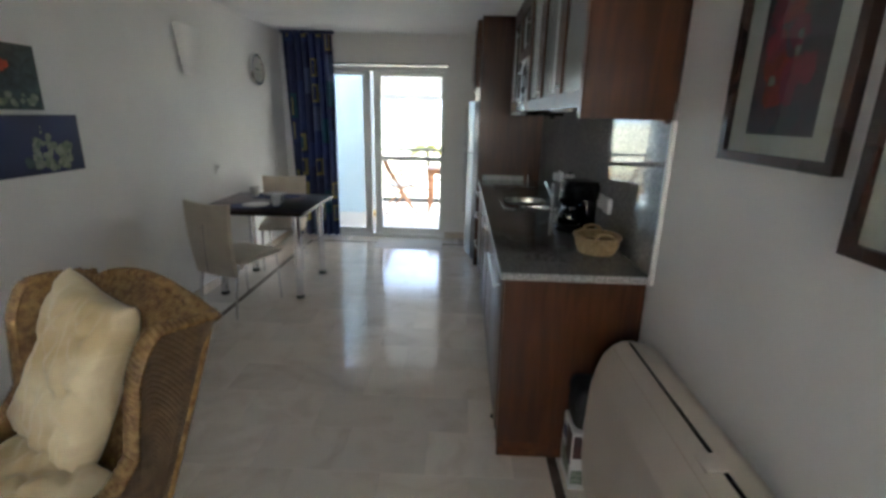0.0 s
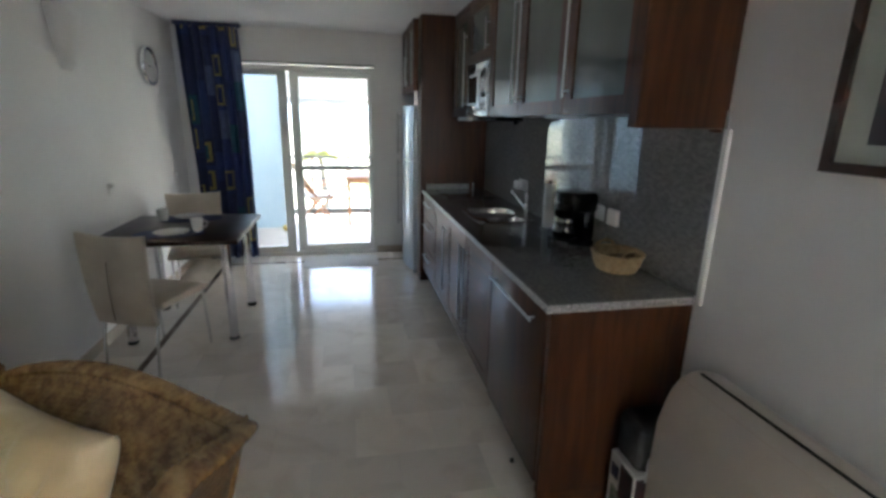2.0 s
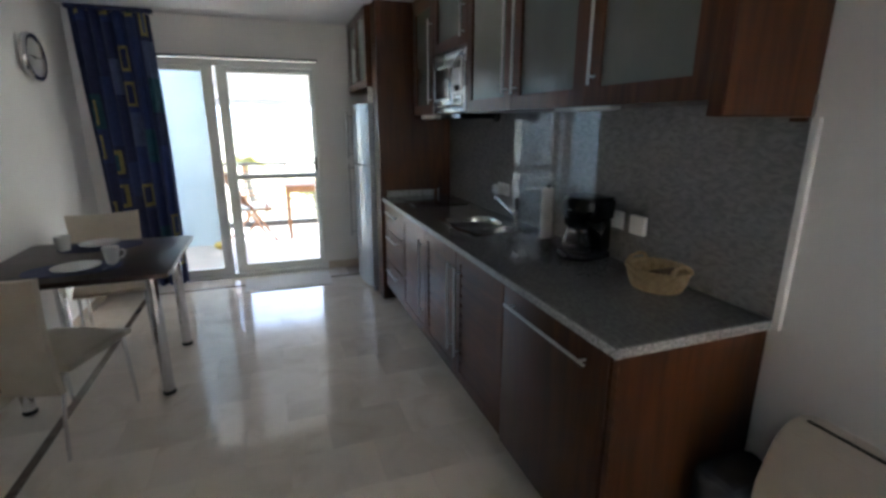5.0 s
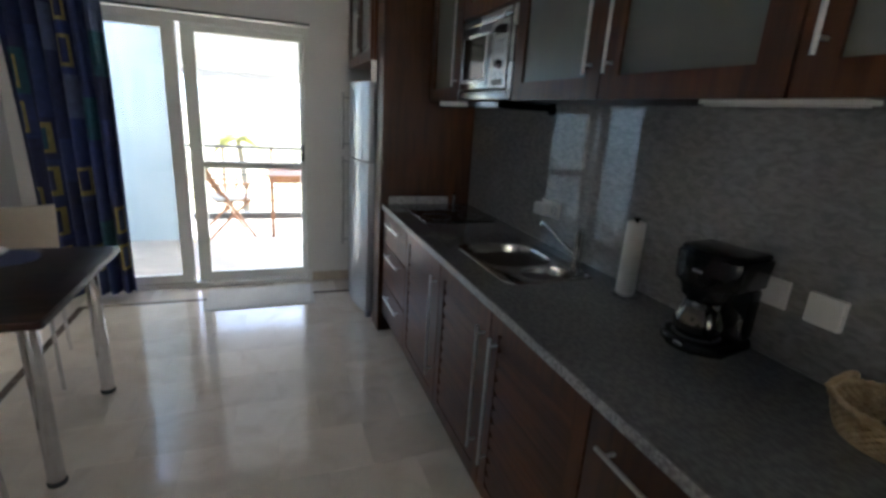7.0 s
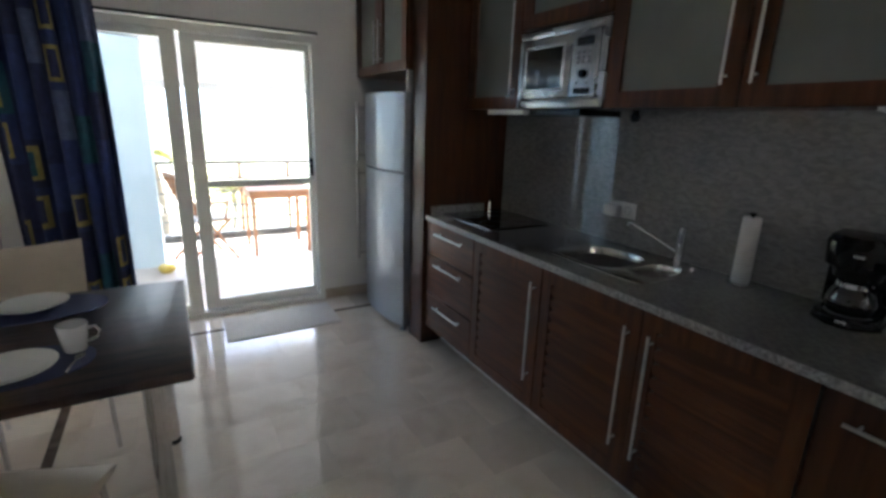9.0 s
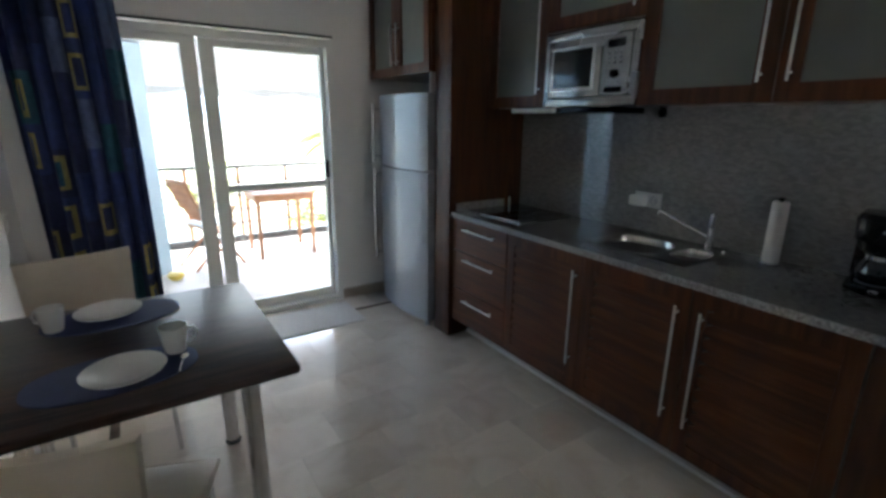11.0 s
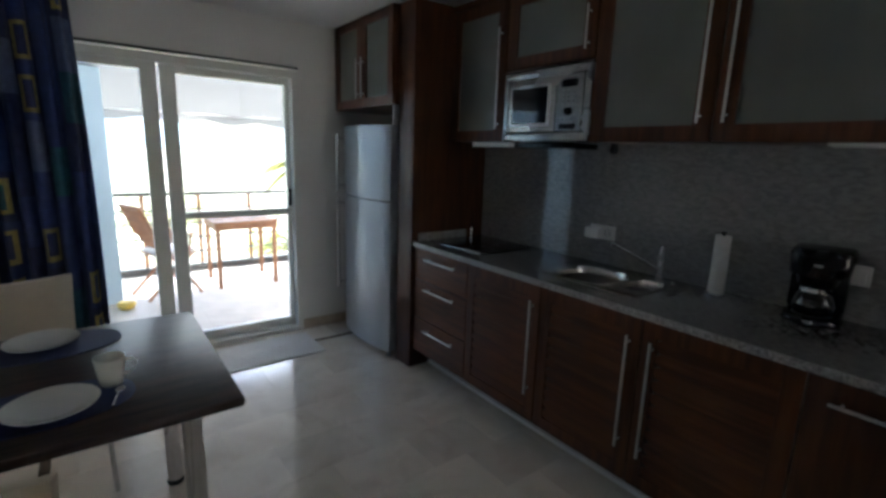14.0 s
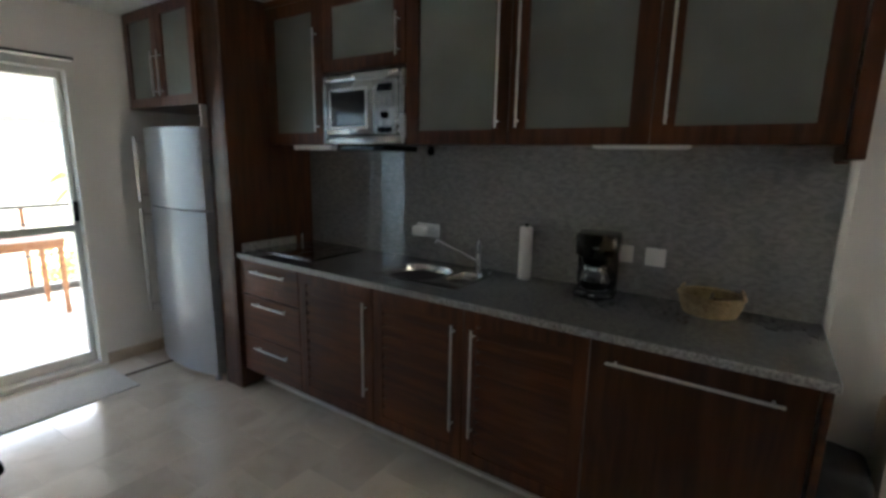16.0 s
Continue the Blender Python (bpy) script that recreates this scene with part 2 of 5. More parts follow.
M_frost = mat("frosted_glass", (0.37, 0.38, 0.33), (0.31, 0.32, 0.275), scale=1.6, rough=0.26, stain=0.22, coat=0.15, rvar=0.04)
M_inside = mat("pale_melamine", (0.62, 0.58, 0.50), (0.58, 0.54, 0.47), scale=5, rough=0.5, stain=0.05)
M_frost.node_tree.nodes["Principled BSDF"].inputs["Transmission Weight"].default_value = 0.4
M_white_pl = mat("white_plastic", (0.78, 0.77, 0.74), (0.74, 0.73, 0.70), scale=6, rough=0.35, stain=0.05)
M_white_alu = mat("white_lacquered_metal", (0.80, 0.80, 0.76), (0.76, 0.76, 0.72), scale=4, rough=0.35, stain=0.06)
M_ac = mat("cream_plastic", (0.58, 0.51, 0.425), (0.54, 0.47, 0.385), scale=2.5, rough=0.4, stain=0.08, bump=0.03, bscale=200)
M_leather = mat("cream_leather", (0.68, 0.605, 0.49), (0.61, 0.535, 0.425), scale=9, rough=0.42, bump=0.25, bscale=220, stain=0.1)
M_table = mat("wenge_tabletop", (0.062, 0.031, 0.022), (0.012, 0.007, 0.006), scale=6, stretch=(0.6, 9, 9), rough=0.31, spec=0.25, bump=0.38, bscale=14, detail=9, stain=0.25)
M_ceramic = mat("white_porcelain", (0.80, 0.80, 0.78), (0.77, 0.77, 0.75), scale=5, rough=0.12, coat=0.3, stain=0.03)
M_placemat = mat("navy_placemat", (0.022, 0.038, 0.14), (0.016, 0.028, 0.10), scale=120, rough=0.6, bump=0.3, bscale=300)
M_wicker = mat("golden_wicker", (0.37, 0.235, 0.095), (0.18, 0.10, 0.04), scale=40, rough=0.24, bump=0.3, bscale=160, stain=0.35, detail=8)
# darker copy of the wicker: armchair's shaded side in the colour; also dividers and seam
M_wicker_dark_shaded = mat("dark_and_shaded_wicker", (0.14, 0.084, 0.036), (0.08, 0.046, 0.02), scale=26, rough=0.55, bump=0.3, bscale=160, stain=0.35)
M_satin = mat("gold_satin", (0.86, 0.74, 0.50), (0.68, 0.53, 0.29), scale=5, rough=0.32, stain=0.22, sheen=0.15, bump=0.12, bscale=30, distort=1.0, spec=0.4)
M_basket = mat("straw_basket", (0.47, 0.35, 0.195), (0.31, 0.215, 0.105), scale=40, rough=0.6, bump=0.3, bscale=150, stain=0.2)
M_paper = mat("paper", (0.80, 0.79, 0.77), (0.74, 0.73, 0.72), scale=20, rough=0.85, bump=0.2, bscale=200, stain=0.04)
M_teak = mat("teak", (0.36, 0.155, 0.06), (0.24, 0.095, 0.036), scale=7, stretch=(1, 1, 4), rough=0.5, bump=0.1, bscale=40, stain=0.2)
M_rail = mat("dark_rail_metal", (0.055, 0.052, 0.05), (0.08, 0.075, 0.07), scale=10, rough=0.45, metal=0.3)
M_terrace = mat("terrace_tile", (0.54, 0.475, 0.40), (0.44, 0.38, 0.31), scale=5, rough=0.45, vary=0.1, stain=0.15, distort=1.0)
M_render = mat("pale_blue_render", (0.50, 0.575, 0.61), (0.46, 0.535, 0.57), scale=4, rough=0.85, bump=0.3, bscale=90, stain=0.08)
# pale warm surface for the added reflectors behind the house
M_bounce = mat("cream_bounce_surface", (0.74, 0.66, 0.55), (0.68, 0.61, 0.51), scale=4, rough=0.9, bump=0.3, bscale=60)
M_awning = lit_through(mat("pale_awning_cloth", (0.20, 0.195, 0.19), (0.18, 0.175, 0.17), scale=8, rough=0.85, stain=0.12), (0.38, 0.37, 0.36), 0.11)
M_mat = mat("grey_doormat", (0.62, 0.60, 0.56), (0.52, 0.50, 0.46), scale=80, rough=0.95, bump=0.5, bscale=250)
M_frame = mat("dark_picture_frame", (0.045, 0.016, 0.010), (0.028, 0.011, 0.007), scale=6, stretch=(5, 1, 1), rough=0.28, coat=0.3)
M_mount = mat("cream_mount_board", (0.74, 0.72, 0.64), (0.70, 0.68, 0.61), scale=20, rough=0.8, stain=0.04)
M_pane = clear_pane("window_pane")
M_coffee = mat("dark_coffee_glass", (0.012, 0.010, 0.010), rough=0.05, coat=0.5)
M_blueA = mat("navy_cloth", (0.024, 0.034, 0.115), (0.016, 0.023, 0.075), scale=30, rough=0.75, bump=0.2, bscale=400, stain=0.25)
M_blueB = mat("royal_blue_cloth", (0.038, 0.060, 0.195), (0.028, 0.044, 0.14), scale=30, rough=0.75, bump=0.2, bscale=400, stain=0.25)
M_blueC = mat("grey_blue_cloth", (0.115, 0.15, 0.27), (0.08, 0.105, 0.20), scale=30, rough=0.75, bump=0.2, bscale=400, stain=0.25)
M_teal = mat("teal_cloth", (0.025, 0.11, 0.15), (0.018, 0.075, 0.11), scale=30, rough=0.75, bump=0.2, bscale=400, stain=0.25)
M_gold = mat("gold_cloth", (0.43, 0.36, 0.12), (0.31, 0.26, 0.08), scale=40, rough=0.6, bump=0.2, bscale=400, stain=0.2)
M_screen = mat("dark_oven_window", (0.012, 0.014, 0.016), rough=0.08, coat=0.3)
M_clock = mat("silver_clock_face", (0.52, 0.52, 0.50), (0.46, 0.46, 0.45), scale=4, rough=0.16, coat=0.5, stain=0.05)
M_yellow = mat("yellow_plastic", (0.62, 0.43, 0.06), (0.52, 0.35, 0.05), scale=8, rough=0.4)
M_leaf = lit_through(mat("foliage", (0.12, 0.15, 0.045), (0.07, 0.10, 0.03), scale=6, rough=0.6, islands=True), (0.40, 0.42, 0.08), 0.5)
M_palm = lit_through(mat("dry_palm_frond", (0.26, 0.28, 0.11), (0.18, 0.20, 0.08), scale=6, rough=0.6, islands=True), (0.55, 0.52, 0.16), 0.55)
M_bark = mat("bark", (0.30, 0.25, 0.19), (0.20, 0.16, 0.12), scale=14, rough=0.9, bump=0.6, bscale=30)
M_ground = mat("dry_ground", (0.42, 0.38, 0.27), (0.30, 0.29, 0.17), scale=0.09, rough=0.95, stain=0.3)
M_hill = mat("hazy_hill", (0.40, 0.47, 0.50), (0.34, 0.41, 0.42), scale=0.02, rough=1.0)
M_stove = mat("printed_dark_label", (0.04, 0.03, 0.035), (0.10, 0.03, 0.03), scale=12, rough=0.5)
M_pink = mat("print_pink", (0.36, 0.05, 0.085), (0.20, 0.025, 0.045), scale=14, rough=0.3, stain=0.3, distort=1.5)
M_red = mat("print_red", (0.40, 0.055, 0.03), (0.20, 0.02, 0.015), scale=14, rough=0.3, stain=0.3, distort=1.5)
M_print_dark = mat("print_dark", (0.035, 0.04, 0.045), (0.13, 0.06, 0.075), scale=9, rough=0.3, stain=0.4, distort=2.0)
M_print_sea = mat("print_deep_blue", (0.020, 0.030, 0.12), (0.012, 0.018, 0.07), scale=3, rough=0.55, stain=0.3)
M_print_reef = mat("print_reef", (0.012, 0.022, 0.026), (0.07, 0.12, 0.115), scale=18, rough=0.55, stain=0.4, distort=1.5)
M_print_coral = mat("print_coral", (0.42, 0.44, 0.34), (0.13, 0.18, 0.12), scale=26, rough=0.55, stain=0.35, distort=1.0)
M_orange = mat("print_orange", (0.52, 0.085, 0.02), (0.32, 0.045, 0.015), scale=18, rough=0.55)

# ---- structure ----
solid("wall_left", box(B(), LW - 0.2, LW, BW - 0.2, DW + 0.25, -0.2, TOP), M_wall, "smooth off-white painted plaster side wall", "wall", "structure")
solid("wall_right", box(B(), RW, RW + 0.2, BW - 0.2, DW + 0.25, -0.2, TOP), M_wall, "smooth off-white painted wall behind the kitchen", "wall", "structure")
WX0, WX1, WZ0, WZ1 = -0.42, 0.54, 0.45, 2.25
bm = ring_frame(B(), "y", BW - 0.2, BW, LW, RW, -0.2, TOP, WX0 - LW, RW - WX1, WZ0 + 0.2, TOP - WZ1, 0)
solid("wall_back", bm, M_wall, "plain off-white painted end wall with a glazed opening", "wall", "structure")
win = thing("window_1", at((WX0 + WX1) / 2, BW - 0.1, WZ0), "white framed full-height living room window", "window", kind="structure")
part("window_frame", ring_frame(B(), "y", BW - 0.13, BW - 0.07, WX0 + 0.002, WX1 - 0.002, WZ0 + 0.002, WZ1 - 0.002, 0.06, 0.06, 0.06, 0.06), M_white_alu, win)
p = part("pane", box(B(), WX0 + 0.06, WX1 - 0.06, BW - 0.103, BW - 0.097, WZ0 + 0.06, WZ1 - 0.06), M_pane, win)
p.visible_shadow = False
# unseen wall and ground, added to hide blue sky and bounce warm light inside
solid("wall_courtyard", box(B(), -12.0, 9.0, -6.3, -6.0, -5.0, 4.5), M_bounce, "unseen cream wall added outside the back window to bounce warm light", "wall", "structure")
solid("pavement", box(B(), -12.0, 9.0, -5.999, BW - 0.21, -0.4, -0.05), M_bounce, "unseen pale ground added outside the back window to bounce light", "pavement", "structure")
bm = ring_frame(B(), "y", DW, DW + 0.25, LW, RW, -0.2, TOP, DX0 - LW, RW - DX1, 0.19, TOP - DTOP - 0.02, 0)
solid("wall_terrace", bm, M_wall, "off-white painted wall around the sliding terrace door", "wall", "structure")
solid("ceiling", box(B(), LW - 0.2, RW + 0.2, BW - 0.2, DW + 0.25, TOP, TOP + 0.2), M_ceil, "flat white painted ceiling", "ceiling", "structure")
floor = solid("floor", box(B(), LW, RW, BW, DW + 0.25, -0.2, -0.0012), M_joint, "polished cream marble floor tiles with dark inlay", "floor", "structure")
bm = B()
box(bm, LW, LW + 0.012, BW, DW - 0.012, 0.0, 0.085, 0.003)
box(bm, LW + 0.012, DX0 - 0.0, DW - 0.012, DW, 0.0, 0.085, 0.003)
box(bm, DX1, RW, DW - 0.012, DW, 0.0, 0.085, 0.003)
box(bm, RW - 0.012, RW, BW, 3.99, 0.0, 0.085, 0.003)
solid("baseboard", bm, M_skirt, "low cream marble skirting along the walls", "skirting", "structure")
# plaster edge beside the stone splashback
solid("trim", box(B(), 0.582, RW, 3.968, 3.993, CZ - 0.03, UB - 0.045, 0.004, 2), M_wall, "white painted upright edge beside the stone splashback", "trim", "structure")

# sliding terrace door
door = thing("door_1", at(-1.3, DW), "white aluminium sliding terrace door with clear panes", "sliding door", kind="structure")
fr = ring_frame(B(), "y", DW - 0.01, DW + 0.13, DX0, DX1, 0.0, DTOP, 0.045, 0.045, 0.035, 0.055, 0.004)
part("door_frame", fr, M_white_alu, door)


def sash(x0, x1, y, wl, wr, mid):
    b = B()
    z0, z1 = 0.037, DTOP - 0.057
    ring_frame(b, "y", y, y + 0.045, x0, x1, z0, z1, wl, wr, 0.07, 0.05, 0.004)
    s = part("sash", b, M_white_alu, door)
    if mid:
        part("midrail", box(B(), x0 + wl + 0.0005, x1 - wr - 0.0005, y - 0.002, y + 0.047, 0.985, 1.04, 0.006), M_white_alu, s)
    for za, zb in ((z0 + 0.07, 0.985), (1.04, z1 - 0.05)) if mid else ((z0 + 0.07, z1 - 0.05),):
        p = part("pane", box(B(), x0 + wl - 0.006, x1 - wr + 0.006, y + 0.019, y + 0.025, za - 0.006, zb + 0.006), M_pane, s)
        p.visible_shadow = False
    return s


sash(DX0 + 0.047, -1.342, DW + 0.012, 0.07, 0.095, False)
s2 = sash(-1.318, DX1 - 0.047, DW + 0.066, 0.095, 0.03, True)
part("door_latch", box(B(), -0.478, -0.450, DW + 0.035, DW + 0.066, 1.06, 1.20, 0.006, 2), M_black, s2, "black latch")
solid("curtain_track", box(B(), -1.80, DX1 + 0.005, DW - 0.022, DW - 0.0105, DTOP + 0.010, DTOP + 0.026, 0.002), M_rubber, "thin dark track line above the terrace door", "curtain track")

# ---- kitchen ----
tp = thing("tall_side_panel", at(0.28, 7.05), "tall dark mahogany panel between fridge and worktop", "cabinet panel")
part("side_board", box(B(), PF + 0.001, RW - 0.002, CY1 + 0.0015, CY1 + 0.022, 0.0, TOP - 0.002, 0.002), M_wood_panel_shade, tp)
part("front_board", box(B(), PF, PF + 0.02, CY1 + 0.0225, 7.1235, 0.0, TOP - 0.002, 0.002), M_wood_panel_shade, tp)
part("side_board", box(B(), PF + 0.001, RW - 0.002, 7.124, 7.145, 0.0, TOP - 0.002, 0.002), M_wood_panel_shade, tp)
part("edge_strip", box(B(), PF - 0.040, PF - 0.001, 7.138, 7.1465, 1.70, 1.829, 0.001), M_handle, tp, "pale metal strip")
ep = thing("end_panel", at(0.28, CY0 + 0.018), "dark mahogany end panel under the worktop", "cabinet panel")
part("board", box(B(), CF + 0.010, RW - 0.014, CY0 + 0.005, CY0 + 0.03, 0.081, CZ - 0.033, 0.002), M_wood_panel_shade, ep)
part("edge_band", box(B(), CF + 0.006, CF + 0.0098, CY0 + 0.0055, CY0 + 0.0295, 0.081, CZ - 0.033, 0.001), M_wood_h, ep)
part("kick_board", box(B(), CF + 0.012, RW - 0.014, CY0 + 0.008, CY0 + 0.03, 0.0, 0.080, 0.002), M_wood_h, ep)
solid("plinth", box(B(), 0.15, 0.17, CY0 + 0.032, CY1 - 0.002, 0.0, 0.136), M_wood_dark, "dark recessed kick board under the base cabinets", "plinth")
solid("plinth_seal", box(B(), 0.112, 0.149, CY0 + 0.032, CY1 - 0.002, 0.0, 0.022, 0.008, 2), M_white_pl, "pale sealing strip along the kick board", "plinth strip")


def bar_handle(parent, x, y0, z0, y1, z1, stand=0.03):
    b = B()
    cyl(b, (x - stand, y0, z0), (x - stand, y1, z1), 0.0058, n=10)
    d = Vector((0, y1 - y0, z1 - z0)).normalized() * 0.03
    for (yy, zz) in ((y0 + d.y, z0 + d.z), (y1 - d.y, z1 - d.z)):
        cyl(b, (x - stand, yy, zz), (x, yy, zz), 0.0045, n=8)
    return part("handle", b, M_handle, parent, "satin metal bar handle")


def frame_door(parent, x, y0, y1, z0, z1, fw=0.06, fh=0.065, glassy=False, slats=True):
    b = B()
    ring_frame(b, "x", x, x + 0.02, y0, y1, z0, z1, fw, fw, fh, fh, 0.003)
    d = part("door", b, M_wood_v, parent)
    if glassy:
        part("pane", box(B(), x + 0.009, x + 0.014, y0 + fw - 0.004, y1 - fw + 0.004, z0 + fh - 0.004, z1 - fh + 0.004), M_frost, d, "frosted greenish glass pane")
    else:
        a, c = z0 + fh, z1 - fh
        n = max(3, round((c - a) / 0.055))
        h = (c - a) / n
        for i in range(n):
            z0, z1 = a + i * h + 0.0003, a + (i + 1) * h - 0.0003
            ya, yb, c2 = y0 + fw + 0.001, y1 - fw - 0.001, 0.013
            part("slat", prism(B(), [(ya, z0), (yb - 2 * c2, z0), (yb, z0 + c2), (yb, z1 - c2), (yb - 2 * c2, z1), (ya, z1)], "x", x + 0.003, x + 0.0165), M_wood_h, d)
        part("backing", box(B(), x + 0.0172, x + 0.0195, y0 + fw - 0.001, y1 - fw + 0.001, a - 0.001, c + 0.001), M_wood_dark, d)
    return d


def base_unit(y0, y1, hy, label):
    t = thing("base_cabinet", at(0.28, (y0 + y1) / 2), label, "base cabinet", "base cabinets")
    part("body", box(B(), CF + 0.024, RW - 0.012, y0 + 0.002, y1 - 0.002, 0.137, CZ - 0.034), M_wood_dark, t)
    d = frame_door(t, CF, y0 + 0.003, y1 - 0.003, 0.14, CZ - 0.036)
    if hy:
        bar_handle(d, CF, hy, 0.297, hy, 0.808)
    return t


Y_units = [4.03, 4.712, 5.268, 5.811, 6.383, CY1]
base_unit(Y_units[1], Y_units[2], 5.213, "mahogany base cabinet with slatted door under the coffee maker")
base_unit(Y_units[2], Y_units[3], 5.316, "mahogany base cabinet with slatted door under the sink")
base_unit(Y_units[3], Y_units[4], 5.855, "mahogany base cabinet with slatted door beside the drawers")
dw = thing("dishwasher", at(0.28, 4.37), "built-in dishwasher behind a mahogany front panel", "dishwasher")
part("body", box(B(), CF + 0.024, RW - 0.015, 4.034, 4.710, 0.137, CZ - 0.034), M_wood_dark, dw)
# front takes the darkened panel wood in place of the shade at this end
d = part("door", box(B(), CF, CF + 0.02, 4.033, 4.709, 0.12, CZ - 0.036, 0.003, 2), M_wood_panel_shade, dw)
bar_handle(d, CF, 4.110, 0.816, 4.645, 0.816)
dr = thing("drawer_cabinet", at(0.28, 6.67), "mahogany drawer cabinet with three bar handles", "drawer cabinet", "base cabinets")
part("body", box(B(), CF + 0.024, RW - 0.012, 6.385, CY1 - 0.002, 0.137, CZ - 0.034), M_wood_dark, dr)
for z0, z1, hz in ((0.14, 0.388, 0.326), (0.393, 0.66, 0.618), (0.665, CZ - 0.036, 0.826)):
    f = part("drawer_front", box(B(), CF, CF + 0.02, 6.387, CY1 - 0.003, z0, z1, 0.003), M_wood_h, dr)
    bar_handle(f, CF, 6.485, hz, 6.80, hz)

# worktop: four runs round the sink's cut-out
HX0, HX1, HY0, HY1 = 0.115, 0.50, 5.40, 5.93
worktop = thing("worktop", at(0.27, 5.4, CZ - 0.03), "polished grey granite worktop with rough pale edge", "worktop")
bm = B()
z0, z1, x1 = CZ - 0.032, CZ, RW - 0.012
box(bm, -0.026, HX0, CY0, CY1, z0, z1, 0.0)
box(bm, HX1, x1, CY0, CY1, z0, z1, 0.0)
box(bm, HX0, HX1, CY0, HY0, z0, z1, 0.0)
box(bm, HX0, HX1, HY1, CY1, z0, z1, 0.0)
part("slab", bm, M_granite, worktop)
bm = B()
box(bm, -0.031, -0.0262, CY0 - 0.005, CY1, z0 - 0.001, z1 - 0.002, 0.002)
box(bm, -0.026, x1, CY0 - 0.005, CY0 - 0.0002, z0 - 0.001, z1 - 0.002, 0.002)
part("edge", bm, M_granite_edge, worktop, "pale speckled stone edge")
part("upstand", box(B(), 0.012, 0.43, CY1 - 0.014, CY1 + 0.001, CZ, CZ + 0.052, 0.002), M_granite_edge, worktop)
solid("splashback", box(B(), RW - 0.012, RW - 0.0005, CY0, CY1, CZ + 0.0005, UB + 0.02), M_splash, "polished mottled grey granite splashback", "splashback", "structure")

for yy in (4.80, 5.02):
    solid("door_catch", box(B(), CF - 0.006, CF + 0.018, yy - 0.012, yy + 0.012, CZ - 0.0358, CZ - 0.0332, 0.0008), M_handle, "small pale metal catch under the worktop edge", "catch", group="worktop catches")

# upper cabinets
upper_labels = {4.05: "mahogany wall cabinet with frosted glass door, beside the wall end",
                4.63: "mahogany wall cabinet with frosted glass door above the coffee maker",
                5.232: "mahogany wall cabinet with frosted glass door above the sink",
                6.44: "mahogany corner wall cabinet with frosted glass door above the hob"}


def upper_unit(y0, y1, z0, hy, hz0, hz1, label):
    t = thing("wall_cabinet", at(0.43, (y0 + y1) / 2, z0), label, "wall cabinet", "wall cabinets")
    bm = ring_frame(B(), "x", UF + 0.022, RW - 0.012, y0 + 0.001, y1 - 0.001, z0 + 0.002, TOP - 0.003, 0.018, 0.018, 0.018, 0.05, 0)
    part("body", bm, M_wood_v, t)
    part("back_board", box(B(), RW - 0.0115, RW - 0.001, y0 + 0.001, y1 - 0.001, z0 + 0.002, TOP - 0.003), M_inside, t, "pale inner board")
    if TOP - z0 > 0.6:
        part("shelf", box(B(), UF + 0.045, RW - 0.0125, y0 + 0.020, y1 - 0.020, 2.060, 2.078, 0.001), M_inside, t, "pale inner shelf")
    d = frame_door(t, UF, y0 + 0.003, y1 - 0.003, z0, TOP - 0.05, fw=0.078, fh=0.070, glassy=True)
    if hy:
        bar_handle(d, UF, hy, hz0, hy, hz1)
    part("cornice", box(B(), UF - 0.004, UF + 0.02, y0 + 0.001, y1 - 0.001, TOP - 0.047, TOP - 0.003, 0.004), M_wood_h, t)
    return t


for y0, y1, hy in ((4.05, 4.63, 4.578), (4.63, 5.232, 5.184), (5.232, 5.822, 5.285), (6.44, 6.952, 6.481)):
    upper_unit(y0, y1, UB, hy, 1.675, 2.25, upper_labels[y0])
upper_unit(5.822, 6.44, 2.0, 5.866, 2.045, 2.25, "short mahogany wall cabinet with frosted glass above the microwave")
cp = thing("cabinet_end_panel", at(0.43, 4.02, UB - 0.045), "reddish mahogany side panel of the wall cabinets", "cabinet panel")
part("board", box(B(), UF - 0.018, RW - 0.0005, CY0 + 0.003, 4.048, UB - 0.045, TOP - 0.003, 0.003), M_wood_panel_shade, cp)
part("edge_band", box(B(), UF - 0.0222, UF - 0.0182, CY0 + 0.004, 4.047, UB - 0.044, TOP - 0.003, 0.001), M_wood_v, cp)
part("wall_foot", box(B(), RW - 0.035, RW - 0.0125, CY0 + 0.006, 4.045, UB - 0.058, UB - 0.0453, 0.004, 2), M_wood_h, cp)

# built-in microwave
mw = thing("microwave", at(0.43, 6.13, UB), "built-in stainless steel microwave oven with dark window", "microwave")
part("body", box(B(), UF + 0.02, RW - 0.01, 5.826, 6.436, UB + 0.006, 1.995), M_black, mw)
b = B()
box(b, UF - 0.006, UF + 0.019, 5.828, 6.434, 1.945, 1.985, 0.006, 2)
box(b, UF - 0.010, UF + 0.019, 5.828, 6.434, UB + 0.004, UB + 0.05, 0.006, 2)
box(b, UF - 0.004, UF + 0.019, 5.828, 5.868, UB + 0.051, 1.944, 0.003)
box(b, UF - 0.004, UF + 0.019, 6.404, 6.434, UB + 0.051, 1.944, 0.003)
part("trim_frame", b, M_oven, mw)
md = part("door", box(B(), UF - 0.012, UF + 0.012, 6.04, 6.402, UB + 0.053, 1.942, 0.005, 2), M_oven, mw)
b = B()
for a in ((6.075, 6.375, 1.685, 1.70), (6.075, 6.375, 1.892, 1.907), (6.075, 6.092, 1.70, 1.892), (6.358, 6.375, 1.70, 1.892)):
    box(b, UF - 0.019, UF - 0.0121, *a, 0.004, 2)
